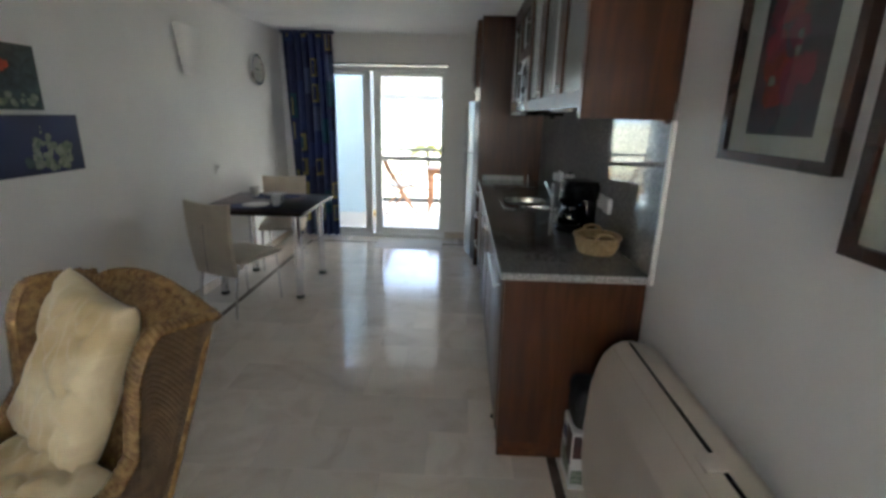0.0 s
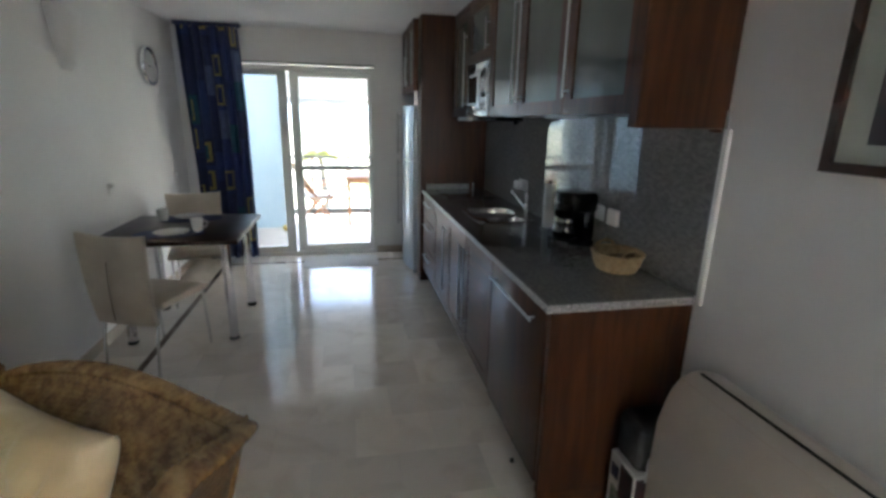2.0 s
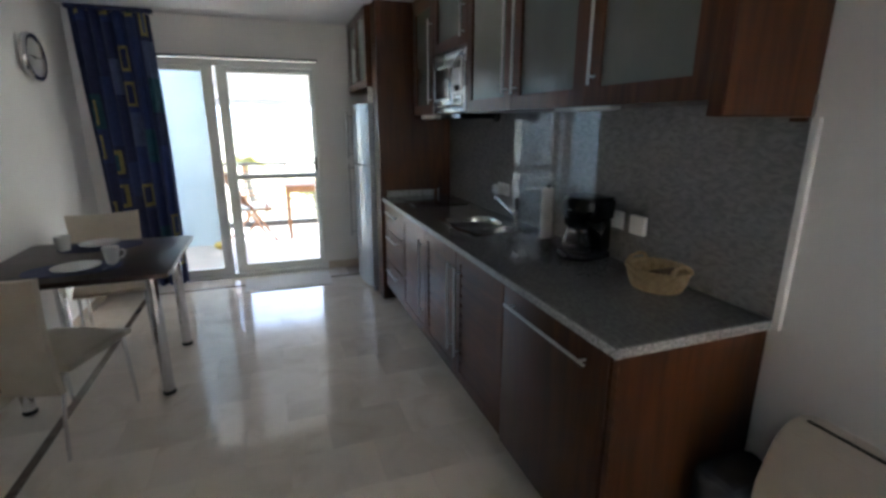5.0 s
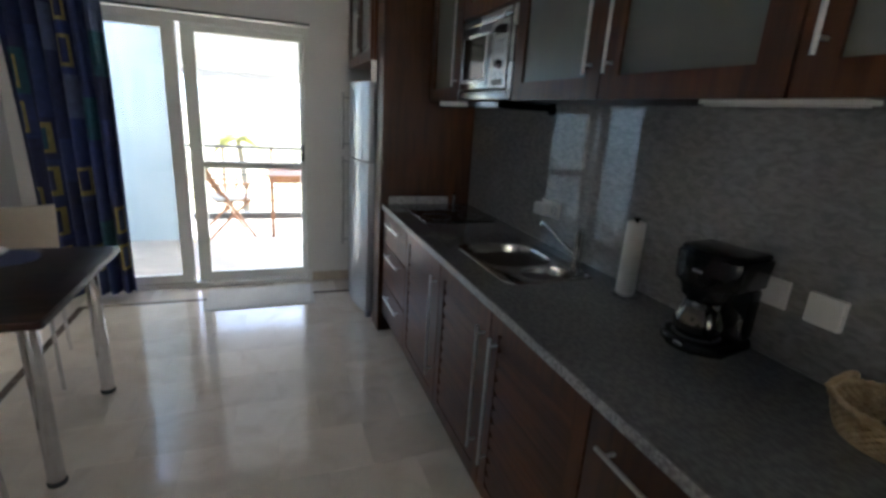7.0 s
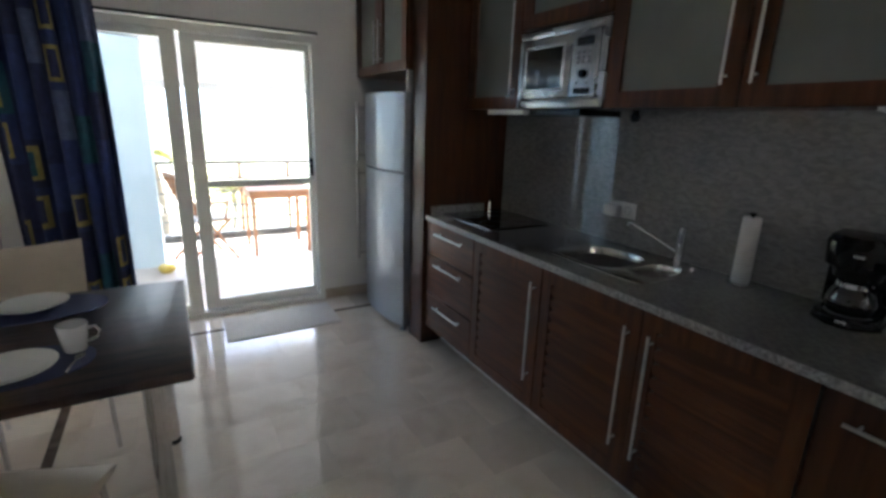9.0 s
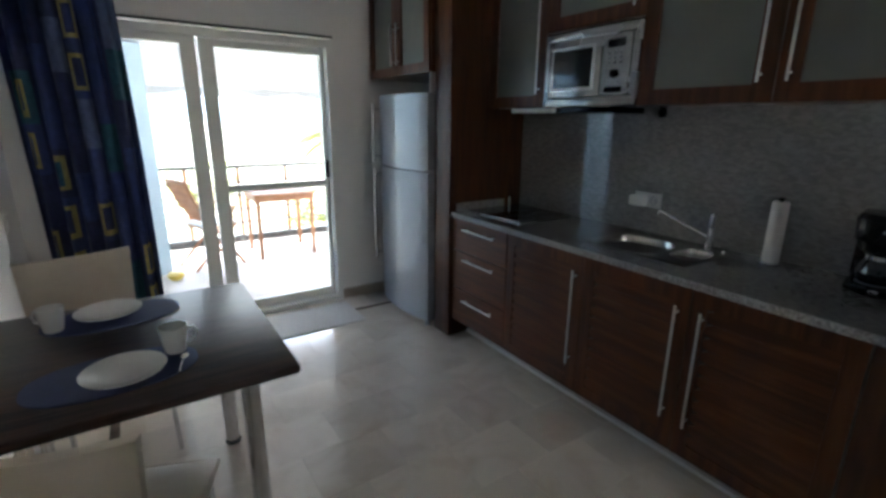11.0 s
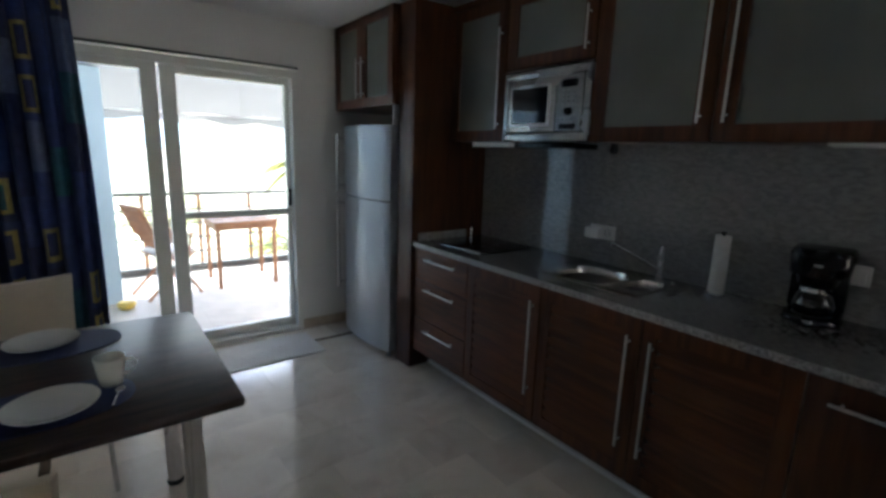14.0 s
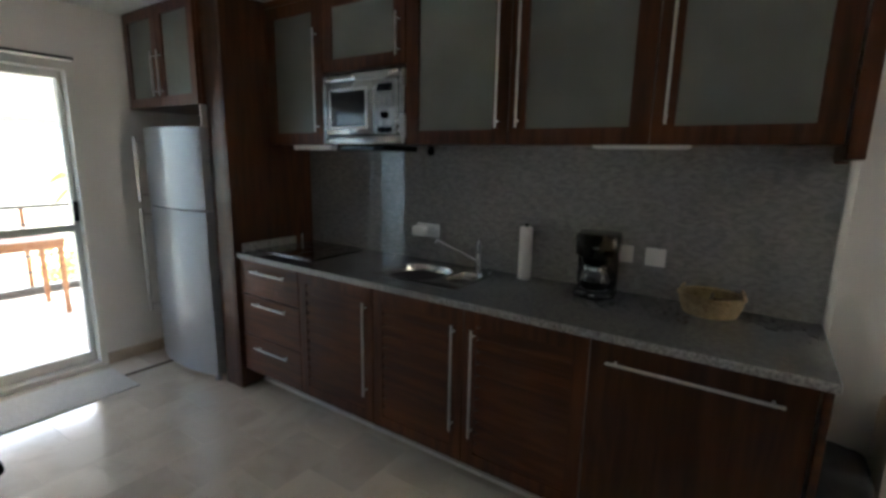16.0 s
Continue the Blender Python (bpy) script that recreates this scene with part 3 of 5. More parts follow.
part("window_surround", b, M_steel, md)
part("window", box(B(), UF - 0.0145, UF - 0.0121, 6.0925, 6.3575, 1.7005, 1.8915), M_screen, md, "dark glass window")
mp_ = part("control_panel", box(B(), UF - 0.010, UF + 0.012, 5.870, 6.038, UB + 0.053, 1.942, 0.004), M_oven, mw)
part("display", box(B(), UF - 0.0125, UF - 0.0101, 5.905, 6.005, 1.878, 1.915), M_screen, mp_)
for i in range(3):
    for j in range(3):
        part("button", box(B(), UF - 0.0128, UF - 0.0101, 5.912 + j * 0.034, 5.930 + j * 0.034, 1.800 + i * 0.022, 1.811 + i * 0.022, 0.002), M_fridge_side, mp_)
part("dial", cyl(B(), (UF - 0.026, 5.955, 1.755), (UF - 0.0101, 5.955, 1.755), 0.017, 0.020, 20), M_black, mp_)
for yy in (5.925, 5.985):
    part("button", cyl(B(), (UF - 0.014, yy, 1.715), (UF - 0.0101, yy, 1.715), 0.008, n=12), M_fridge_side, mp_)
part("button", box(B(), UF - 0.0135, UF - 0.0101, 5.905, 6.005, 1.665, 1.692, 0.003), M_black, mp_)
hood = thing("cooker_hood", at(0.4, 6.45, UB - 0.04), "slim slide-out cooker hood under the wall cabinet", "cooker hood")
part("hood_body", box(B(), UF + 0.03, RW - 0.014, 5.99, 6.70, UB - 0.032, UB - 0.0005, 0.004), M_black, hood)
part("hood_front", box(B(), UF - 0.015, UF + 0.029, 6.36, 6.70, UB - 0.03, UB - 0.004, 0.004), M_white_alu, hood, "pale metal front lip")
solid("cabinet_hook", lathe(B(), [(0.0, UB - 0.055), (0.016, UB - 0.05), (0.022, UB - 0.03), (0.014, UB - 0.012), (0.018, UB), (0, UB)], 0.46, 5.80, 14), M_black, "small black knob under the wall cabinets", "hook")
ul = thing("under_cabinet_light", at(0.4, 4.67, UB - 0.02), "unlit slim strip light under the wall cabinets", "strip light")
part("housing", box(B(), UF + 0.01, UF + 0.06, 4.49, 4.85, UB - 0.011, UB, 0.002), M_white_alu, ul)
part("diffuser", box(B(), UF + 0.018, UF + 0.052, 4.50, 4.84, UB - 0.015, UB - 0.0111, 0.002), M_white_pl, ul)

# over-fridge cabinet
oc = thing("fridge_top_cabinet", at(0.25, 7.6, 1.83), "mahogany cabinet with two frosted doors above the fridge", "wall cabinet", "wall cabinets")
part("body", box(B(), -0.068, RW - 0.002, 7.148, 8.045, 1.832, TOP - 0.003), M_wood_v, oc)
for y0, y1, hy in ((7.15, 7.596, 7.558), (7.599, 8.045, 7.637)):
    d = frame_door(oc, -0.09, y0, y1, 1.832, TOP - 0.006, fw=0.068, fh=0.066, glassy=True)
    bar_handle(d, -0.09, hy, 1.90, hy, 2.18, 0.026)

# fridge
fz = thing("fridge", at(0.2, 7.538), "tall silver two-door fridge freezer with bar handles", "fridge")
part("body", box(B(), -0.02, 0.58, 7.176, 7.899, 0.04, 1.69, 0.01, 2), M_fridge_side, fz)


def fridge_door(z0, z1):
    prof = []
    n = 14
    for i in range(n + 1):
        u = i / n
        prof.append((-0.085 - 0.062 * math.sin(math.pi * u) ** 0.75, 7.172 + 0.731 * u))
    prof = [(-0.024, 7.172)] + prof + [(-0.024, 7.903)]
    b = prism(B(), prof, "z", z0, z1)
    bmesh.ops.bevel(b, geom=[e for e in b.edges if abs(e.verts[0].co.z - e.verts[1].co.z) < 1e-6], offset=0.008, segments=2, profile=0.5, affect="EDGES")
    return b


for z0, z1, h0, h1 in ((1.176, 1.70, 1.20, 1.64), (0.045, 1.166, 0.40, 1.14)):
    d = part("door", fridge_door(z0, z1), M_fridge, fz, angle=50)
    b = B()
    cyl(b, (-0.165, 7.865, h0), (-0.165, 7.865, h1), 0.011, n=12)
    for hz in (h0 + 0.04, h1 - 0.04):
        cyl(b, (-0.165, 7.865, hz), (-0.095, 7.865, hz), 0.009, n=10)
    part("handle", b, M_handle, d, "pale metal bar handle")
for yy in (7.215, 7.860):
    part("foot", cyl(B(), (-0.06, yy, 0.0), (-0.06, yy, 0.044), 0.022, 0.018, 14), M_fridge_side, fz)
    part("foot", cyl(B(), (0.52, yy, 0.0), (0.52, yy, 0.044), 0.022, 0.018, 14), M_fridge_side, fz)

# hob
hob = thing("hob", at(0.33, 6.7, CZ), "black glass ceramic hob set in the worktop", "hob")
part("glass_top", box(B(), 0.10, 0.53, 6.40, 6.925, CZ + 0.0005, CZ + 0.006, 0.002), M_hob, hob)
part("front_trim", box(B(), 0.093, 0.0995, 6.40, 6.925, CZ + 0.0005, CZ + 0.008, 0.002), M_chrome, hob, "bright metal trim")
for cx, cy, r in ((0.21, 6.53, 0.085), (0.21, 6.79, 0.07), (0.42, 6.53, 0.07), (0.42, 6.79, 0.085)):
    b = B()
    tube(b, [(cx + r * math.cos(a * math.pi / 14), cy + r * math.sin(a * math.pi / 14), CZ + 0.0062) for a in range(28)], 0.0008, 4, True)
    part("ring_mark", b, M_fridge_side, hob)
lt = thing("gas_lighter", at(0.47, 6.9, CZ), "small upright metal lighter beside the hob", "lighter")
part("barrel", cyl(B(), (0.47, 6.935, CZ + 0.006), (0.47, 6.935, CZ + 0.065), 0.011, n=12), M_chrome, lt)
part("cap", cyl(B(), (0.47, 6.935, CZ + 0.065), (0.47, 6.935, CZ + 0.078), 0.009, 0.006, 12), M_black, lt)

# sink
sink = thing("sink", at(0.33, 5.67, CZ), "stainless steel inset sink with large and small bowl", "sink")


def bowl_loop(b, cx, cy, a, c, z, n=32, p=2.4):
    out = []
    for k in range(n):
        t = 2 * math.pi * k / n
        ct, st = math.cos(t), math.sin(t)
        out.append(b.verts.new((cx + a * abs(ct) ** (2 / p) * (1 if ct >= 0 else -1), cy + c * abs(st) ** (2 / p) * (1 if st >= 0 else -1), z)))
    return out


def ring_edges(b, vs):
    return [b.edges.new((vs[i], vs[(i + 1) % len(vs)])) for i in range(len(vs))]


b = B()
outer = bowl_loop(b, 0.305, 5.665, 0.205, 0.278, CZ + 0.004, 48, 9)
bowls = [(0.288, 5.748, 0.165, 0.172, 0.16), (0.325, 5.478, 0.115, 0.072, 0.09)]
loops = [bowl_loop(b, cx, cy, a, c, CZ + 0.004, 32, 3.2) for cx, cy, a, c, dp in bowls]
es = ring_edges(b, outer)
for lp in loops:
    es += ring_edges(b, lp)
bmesh.ops.triangle_fill(b, use_beauty=True, use_dissolve=False, edges=es)
skirt = bowl_loop(b, 0.305, 5.665, 0.208, 0.281, CZ + 0.0005, 48, 9)
for i in range(48):
    b.faces.new((outer[i], outer[(i + 1) % 48], skirt[(i + 1) % 48], skirt[i]))
for (cx, cy, a, c, dp), lp in zip(bowls, loops):
    prev = lp
    for f, dz in ((0.985, -0.006), (0.95, -0.3 * dp), (0.90, -0.8 * dp), (0.78, -0.97 * dp), (0.2, -1.02 * dp)):
        nx = bowl_loop(b, cx, cy, a * f, c * f, CZ + 0.004 + dz, 32, 3.2)
        for i in range(32):
            b.faces.new((prev[i], prev[(i + 1) % 32], nx[(i + 1) % 32], nx[i]))
        prev = nx
    b.faces.new(prev)
basin = part("basin", b, M_sink, sink, angle=50)
for cx, cy, a, c, dp in bowls:
    part("drain", lathe(B(), [(0.03, CZ + 0.0065 - 1.02 * dp), (0.026, CZ + 0.010 - 1.02 * dp), (0.012, CZ + 0.008 - 1.02 * dp), (0, CZ + 0.008 - 1.02 * dp)], cx, cy, 18), M_chrome, basin)
part("waste_knob", lathe(B(), [(0.012, CZ + 0.004), (0.014, CZ + 0.012), (0.009, CZ + 0.018), (0, CZ + 0.018)], 0.47, 5.405, 14), M_chrome, sink)

tap = thing("kitchen_tap", at(0.455, 5.47, CZ + 0.005), "brushed steel mixer tap with long slanted spout", "tap")
part("column", lathe(B(), [(0.027, CZ + 0.005), (0.027, CZ + 0.011), (0.0175, CZ + 0.016), (0.0165, CZ + 0.115), (0.0, CZ + 0.116)], 0.455, 5.47, 20), M_chrome, tap)
part("spout", tube(B(), [(0.453, 5.478, CZ + 0.072), (0.446, 5.60, CZ + 0.115), (0.439, 5.722, CZ + 0.158), (0.438, 5.732, CZ + 0.156), (0.437, 5.737, CZ + 0.142)], 0.0085, 12), M_chrome, tap)
part("lever", tube(B(), [(0.455, 5.47, CZ + 0.1165), (0.453, 5.468, CZ + 0.155), (0.450, 5.465, CZ + 0.188)], [0.0165, 0.0160, 0.0150], 16), M_chrome, tap)

# paper towel
pt = thing("paper_towel_roll", at(0.50, 5.222, CZ), "slim white kitchen paper roll on an upright stand", "paper towel")
part("base", lathe(B(), [(0.05, CZ), (0.05, CZ + 0.006), (0.046, CZ + 0.009), (0, CZ + 0.009)], 0.50, 5.222, 24), M_chrome, pt)
part("roll", lathe(B(), [(0.012, CZ + 0.012), (0.033, CZ + 0.012), (0.034, CZ + 0.02), (0.033, CZ + 0.272), (0.03, CZ + 0.276), (0.012, CZ + 0.276)], 0.50, 5.222, 24), M_paper, pt)
part("rod", lathe(B(), [(0.007, CZ + 0.009), (0.007, CZ + 0.282), (0.012, CZ + 0.284), (0.012, CZ + 0.292), (0, CZ + 0.294)], 0.50, 5.222, 12), M_black, pt)

# coffee maker (front looks into the room)
cm = thing("coffee_maker", at(0.4735, 4.848, CZ), "black filter coffee maker with glass jug", "coffee maker")
def rounded_block(xb, xf, yc, hw, hw_top, z0, z1, bev):
    """Flat back, rounded front; the top may be wider than the foot."""
    outline = [(1, -1), (1, 1)]
    for k in range(15):
        a = math.pi / 2 + math.pi * k / 14
        outline.append((0.62 * math.cos(a) - 0.38, math.sin(a)))
    b = prism(B(), outline, "z", z0, z1)
    for v in b.verts:
        w = hw_top if v.co.z > (z0 + z1) / 2 else hw
        v.co.x, v.co.y = (xb + xf) / 2 + v.co.x * (xb - xf) / 2, yc + v.co.y * w
    bmesh.ops.bevel(b, geom=[e for e in b.edges if abs(e.verts[0].co.z - e.verts[1].co.z) < 1e-6], offset=bev, segments=3, profile=0.5, affect="EDGES")
    return b


part("base", rounded_block(0.5554, 0.350, 4.848, 0.094, 0.088, CZ, CZ + 0.034, 0.011), M_black, cm, angle=50)
part("hotplate", lathe(B(), [(0.066, CZ + 0.0345), (0.064, CZ + 0.038), (0, CZ + 0.038)], 0.4306, 4.848, 24), M_rubber, cm)
part("column", box(B(), 0.488, 0.5554, 4.757, 4.939, CZ + 0.0345, CZ + 0.1860, 0.012, 2), M_black, cm)
part("tank", rounded_block(0.5565, 0.3720, 4.848, 0.092, 0.099, CZ + 0.1867, CZ + 0.2744, 0.008), M_black, cm, angle=50)
part("lid", rounded_block(0.5531, 0.3780, 4.848, 0.095, 0.088, CZ + 0.2748, CZ + 0.2890, 0.006), M_black, cm, angle=50)
part("filter_holder", lathe(B(), [(0.045, CZ + 0.1460), (0.062, CZ + 0.1549), (0.070, CZ + 0.1863)], 0.4306, 4.848, 24), M_black, cm)
jug = part("jug", lathe(B(), [(0.0, CZ + 0.0376), (0.056, CZ + 0.0376), (0.066, CZ + 0.0531), (0.068, CZ + 0.0796), (0.058, CZ + 0.1106), (0.046, CZ + 0.1283), (0.048, CZ + 0.1372)], 0.4306, 4.848, 28), M_coffee, cm, "dark glass jug")
part("jug_band", lathe(B(), [(0.0475, CZ + 0.1239), (0.0505, CZ + 0.1257), (0.0505, CZ + 0.1398), (0.0475, CZ + 0.1416)], 0.4306, 4.848, 28), M_chrome, jug, "bright metal band")
part("jug_lid", lathe(B(), [(0.047, CZ + 0.1420), (0.04, CZ + 0.1451), (0, CZ + 0.1456)], 0.4306, 4.848, 24), M_black, jug)
part("jug_handle", tube(B(), [(0.4033, 4.813, CZ + 0.1328), (0.3760, 4.778, CZ + 0.1328), (0.3659, 4.765, CZ + 0.0974), (0.3760, 4.778, CZ + 0.0575), (0.3916, 4.798, CZ + 0.0531)], 0.008, 10), M_black, jug)
part("switch", box(B(), 0.3475, 0.3515, 4.834, 4.862, CZ + 0.011, CZ + 0.023, 0.002), M_chrome, cm, "bright switch plate")
part("badge", box(B(), 0.3705, 0.3722, 4.834, 4.862, CZ + 0.228, CZ + 0.236), M_fridge_side, cm)

cm.matrix_basis = at(0.4735, 4.848, CZ, 9)

# straw basket
bk = thing("straw_basket", at(0.468, 4.372, CZ), "round woven straw basket with two loop handles", "basket")
BX, BY, BH = 0.468, 4.372, 0.074


def basket_f(u, v):
    a = 2 * math.pi * u
    row = round(v * 36) // 4
    r = 0.092 + 0.020 * v + 0.004 * math.sin(math.pi * v) + (0.0028 * math.cos(36 * a + math.pi * row) - (0.0018 if round(v * 36) % 4 == 0 else 0)) * (1 if 0 < v < 1 else 0)
    return (BX + r * math.cos(a) * 0.94, BY + r * math.sin(a) * 1.06, CZ + 0.004 + BH * v)


b = B()
sheet(b, basket_f, 216, 36, True)
part("side", b, M_basket, bk, angle=70)
part("bottom", lathe(B(), [(0, CZ + 0.001), (0.092, CZ + 0.001), (0.092, CZ + 0.006), (0, CZ + 0.006)], BX, BY, 32, 0.94, 1.06), M_basket, bk)
part("rim", tube(B(), [(BX + 0.113 * 0.94 * math.cos(k * math.pi / 90), BY + 0.113 * 1.06 * math.sin(k * math.pi / 90), CZ + BH + 0.005) for k in range(180)], 0.008, 10, True, 0.2, 1.2), M_basket, bk)
for sg in (-1, 1):
    part("handle", tube(B(), [(BX + 0.046 * math.cos(math.pi * k / 14), BY + sg * (0.117 - 0.012 * math.sin(math.pi * k / 14)), CZ + BH + 0.004 + 0.032 * math.sin(math.pi * k / 14)) for k in range(15)], 0.0065, 10, False, 0.2, 1.6), M_basket, bk)
part("divider", box(B(), BX - 0.086, BX + 0.086, BY - 0.006, BY + 0.006, CZ + 0.0065, CZ + 0.07, 0.003, 2), M_wicker_dark_shaded, bk)
part("divider", box(B(), BX - 0.006, BX + 0.006, BY - 0.091, BY - 0.0065, CZ + 0.0065, CZ + 0.07, 0.003, 2), M_wicker_dark_shaded, bk)


# sockets
def plate_right(y0, y1, zc, kind):
    t = thing("wall_socket", at(RW - 0.014, (y0 + y1) / 2, zc - 0.04), {"double": "white double wall socket with a plug in it", "single": "white single wall socket on grey stone", "blank": "white blank wall plate on grey stone"}[kind], "socket", "kitchen sockets")
    part("plate", box(B(), RW - (0.034 if kind == "blank" else 0.021), RW - 0.0121, y0, y1, zc - 0.04, zc + 0.04, 0.003, 2), M_white_pl, t)
    if kind == "double":
        yc = y0 + 0.045
        part("well", tube(B(), [(RW - 0.0215, yc + 0.02 * math.cos(k * math.pi / 12), zc + 0.02 * math.sin(k * math.pi / 12)) for k in range(24)], 0.002, 6, True), M_fridge_side, t)
        for dy in (-0.009, 0.009):
            part("hole", cyl(B(), (RW - 0.0225, yc + dy, zc), (RW - 0.0208, yc + dy, zc), 0.003, n=8), M_black, t)
        part("plug", box(B(), RW - 0.062, RW - 0.0211, y1 - 0.085, y1 + 0.01, zc - 0.036, zc + 0.022, 0.008, 2), M_white_pl, t)
    if kind == "single":
        part("rocker", box(B(), RW - 0.030, RW - 0.0211, y0 + 0.014, y1 - 0.014, zc - 0.028, zc + 0.028, 0.003, 2), M_white_pl, t)


plate_right(5.82, 5.985, 1.105, "double")
plate_right(4.575, 4.66, 1.11, "blank")
plate_right(4.715, 4.80, 1.11, "single")

# ---- dining corner ----
TX0, TX1, TY0, TY1, TZ = -2.365, -1.455, 5.70, 6.615, 0.785
tb = thing("dining_table", at(-1.91, 6.16), "dark wenge dining table on four chrome legs", "table")
part("tabletop", box(B(), TX0, TX1, TY0, TY1, TZ - 0.032, TZ, 0.006, 2), M_table, tb)
part("edge_band", box(B(), TX1 + 0.0002, TX1 + 0.004, TY0 + 0.006, TY1 - 0.006, TZ - 0.028, TZ - 0.006, 0.001), M_table, tb)
for lx, ly in ((-1.575, 5.885), (-1.575, 6.555), (-2.255, 5.915), (-2.255, 6.555)):
    lg = part("leg", cyl(B(), (lx, ly, 0.02), (lx, ly, TZ - 0.0325), 0.031, n=24), M_chrome, tb, "round chrome leg")
    part("foot", lathe(B(), [(0.0, 0.0), (0.034, 0.0), (0.035, 0.012), (0.0315, 0.0225)], lx, ly, 20), M_rubber, lg, "black plastic foot")


def dining_chair(m, label):
    t = thing("dining_chair", m, label, "chair", "dining chairs", local=True)

    def pad(x0, x1, y0, y1, z0, z1, bulge):
        b = B()
        box(b, x0, x1, y0, y1, z0, z1)
        bmesh.ops.subdivide_edges(b, edges=b.edges[:], cuts=7, use_grid_fill=True)
        for v in b.verts:
            fx, fy = (v.co.x - x0) / (x1 - x0), (v.co.y - y0) / (y1 - y0)
            if v.co.z > (z0 + z1) / 2:
                v.co.z += bulge * max(0.0, math.sin(math.pi * fx) * math.sin(math.pi * fy)) ** 0.5 - 0.02 * max(0, fy - 0.85) / 0.15
        bmesh.ops.bevel(b, geom=[e for e in b.edges if e.calc_face_angle(0) > 1.2], offset=0.012, segments=2, profile=0.5, affect="EDGES")
        return b
    part("seat", pad(-0.215, 0.215, -0.20, 0.24, 0.42, 0.465, 0.02), M_leather, t, angle=60)

    def back_f(side):
        def f(u, v):
            x = (u - 0.5) * (0.40 + 0.045 * v)
            z = 0.335 + 0.565 * v
            lean = -0.235 - 0.055 * v - 0.014 * math.sin(math.pi * v) + 0.02 * v * v
            curve = 0.016 * (1 - (2 * u - 1) ** 2)
            zz = z - 0.012 * (1 - (2 * u - 1) ** 2) * v
            return (x, lean - curve + side * 0.014, zz)
        return f
    b = B()
    f1, f2 = sheet(b, back_f(1), 14, 16), sheet(b, back_f(-1), 14, 16)
    bmesh.ops.bridge_loops(b, edges=[e for e in b.edges if e.is_boundary])
    part("backrest", b, M_leather, t, "cream leather backrest", angle=50)
    part("seam", tube(B(), [(-0.06 + 0.05 * math.sin(k / 10 * 1.2), back_f(-1)(0.5 + (-0.06 + 0.05 * math.sin(k / 10 * 1.2)) / 0.42, 0.04 + 0.085 * k)[1] - 0.001, 0.335 + 0.565 * (0.04 + 0.085 * k)) for k in range(9)], 0.0028, 6), M_wicker_dark_shaded, t, "dark stitched seam")
    for sx in (-1, 1):
        part("leg", tube(B(), [(sx * 0.185, 0.20, 0.425), (sx * 0.187, 0.215, 0.20), (sx * 0.19, 0.225, 0.0)], 0.0095, 12), M_chrome, t, "thin chrome leg")
        part("leg", tube(B(), [(sx * 0.185, -0.20, 0.425), (sx * 0.185, -0.245, 0.20), (sx * 0.185, -0.265, 0.0)], 0.0095, 12), M_chrome, t, "thin chrome leg")
    return t


dining_chair(at(-1.985, 5.705, 0, -21), "cream leather dining chair with chrome legs, pulled out askew")
dining_chair(at(-2.03, 6.80, 0, 193.5), "cream leather dining chair with chrome legs, far side of table")


def placemat(cx, cy, rz, label):
    b = B()
    pr = []
    for k in range(48):
        a = 2 * math.pi * k / 48
        c, s = math.cos(a), math.sin(a)
        pr.append((0.222 * abs(c) ** 0.85 * (1 if c >= 0 else -1), 0.135 * abs(s) ** 0.85 * (1 if s >= 0 else -1)))
    prism(b, pr, "z", 0.0, 0.003)
    ob = solid("placemat", b, M_placemat, label, "placemat", group="placemats")
    ob.matrix_basis = at(cx, cy, TZ + 0.0005, rz)


placemat(-1.935, 5.935, 2, "oval navy blue placemat on the dark table, nearer edge")
placemat(-1.945, 6.44, 3, "oval navy blue placemat on the dark table, window edge")


def plate(cx, cy):
    z = TZ + 0.004
    ob = solid("plate", lathe(B(), [(0, z + 0.004), (0.062, z + 0.004), (0.075, z + 0.008), (0.108, z + 0.017), (0.112, z + 0.0185), (0.110, z + 0.015), (0.07, z + 0.001), (0.06, z), (0, z)], 0, 0, 40), M_ceramic, "round white porcelain plate on a navy placemat", "plate", group="plates")
    ob.matrix_basis = at(cx, cy)


plate(-1.91, 5.912)
plate(-1.96, 6.475)


def mug(cx, cy, rz, label):
    t = thing("mug", at(cx, cy, TZ + 0.004, rz), label, "mug", "mugs", local=True)
    part("bowl", lathe(B(), [(0, 0), (0.028, 0), (0.031, 0.006), (0.038, 0.05), (0.0425, 0.088), (0.0405, 0.089), (0.036, 0.05), (0.028, 0.01), (0, 0.009)], 0, 0, 32), M_ceramic, t)
    part("handle", tube(B(), [(0.037, 0, 0.07), (0.058, 0, 0.072), (0.068, 0, 0.055), (0.06, 0, 0.034), (0.035, 0, 0.025)], 0.0045, 10), M_ceramic, t)


mug(-1.77, 5.995, 0, "white porcelain mug beside the plate, handle outwards")
mug(-2.12, 6.39, 150, "white porcelain mug beside the plate near the wall")
sp = thing("teaspoon", at(-1.762, 5.885, TZ + 0.0035, -12), "small steel teaspoon lying on a placemat", "spoon", local=True)
part("bowl", lathe(B(), [(0, 0.002), (0.012, 0.0045), (0.014, 0.006), (0.012, 0.0065), (0, 0.0045)], 0, 0.05, 16, 0.9, 1.4), M_chrome, sp)
part("handle", tube(B(), [(0, 0.032, 0.0055), (0, -0.01, 0.007), (0, -0.055, 0.003)], [0.002, 0.0025, 0.004], 8), M_chrome, sp)

# ---- curtain ----
PATTERN = random.Random(5)
cells = {}


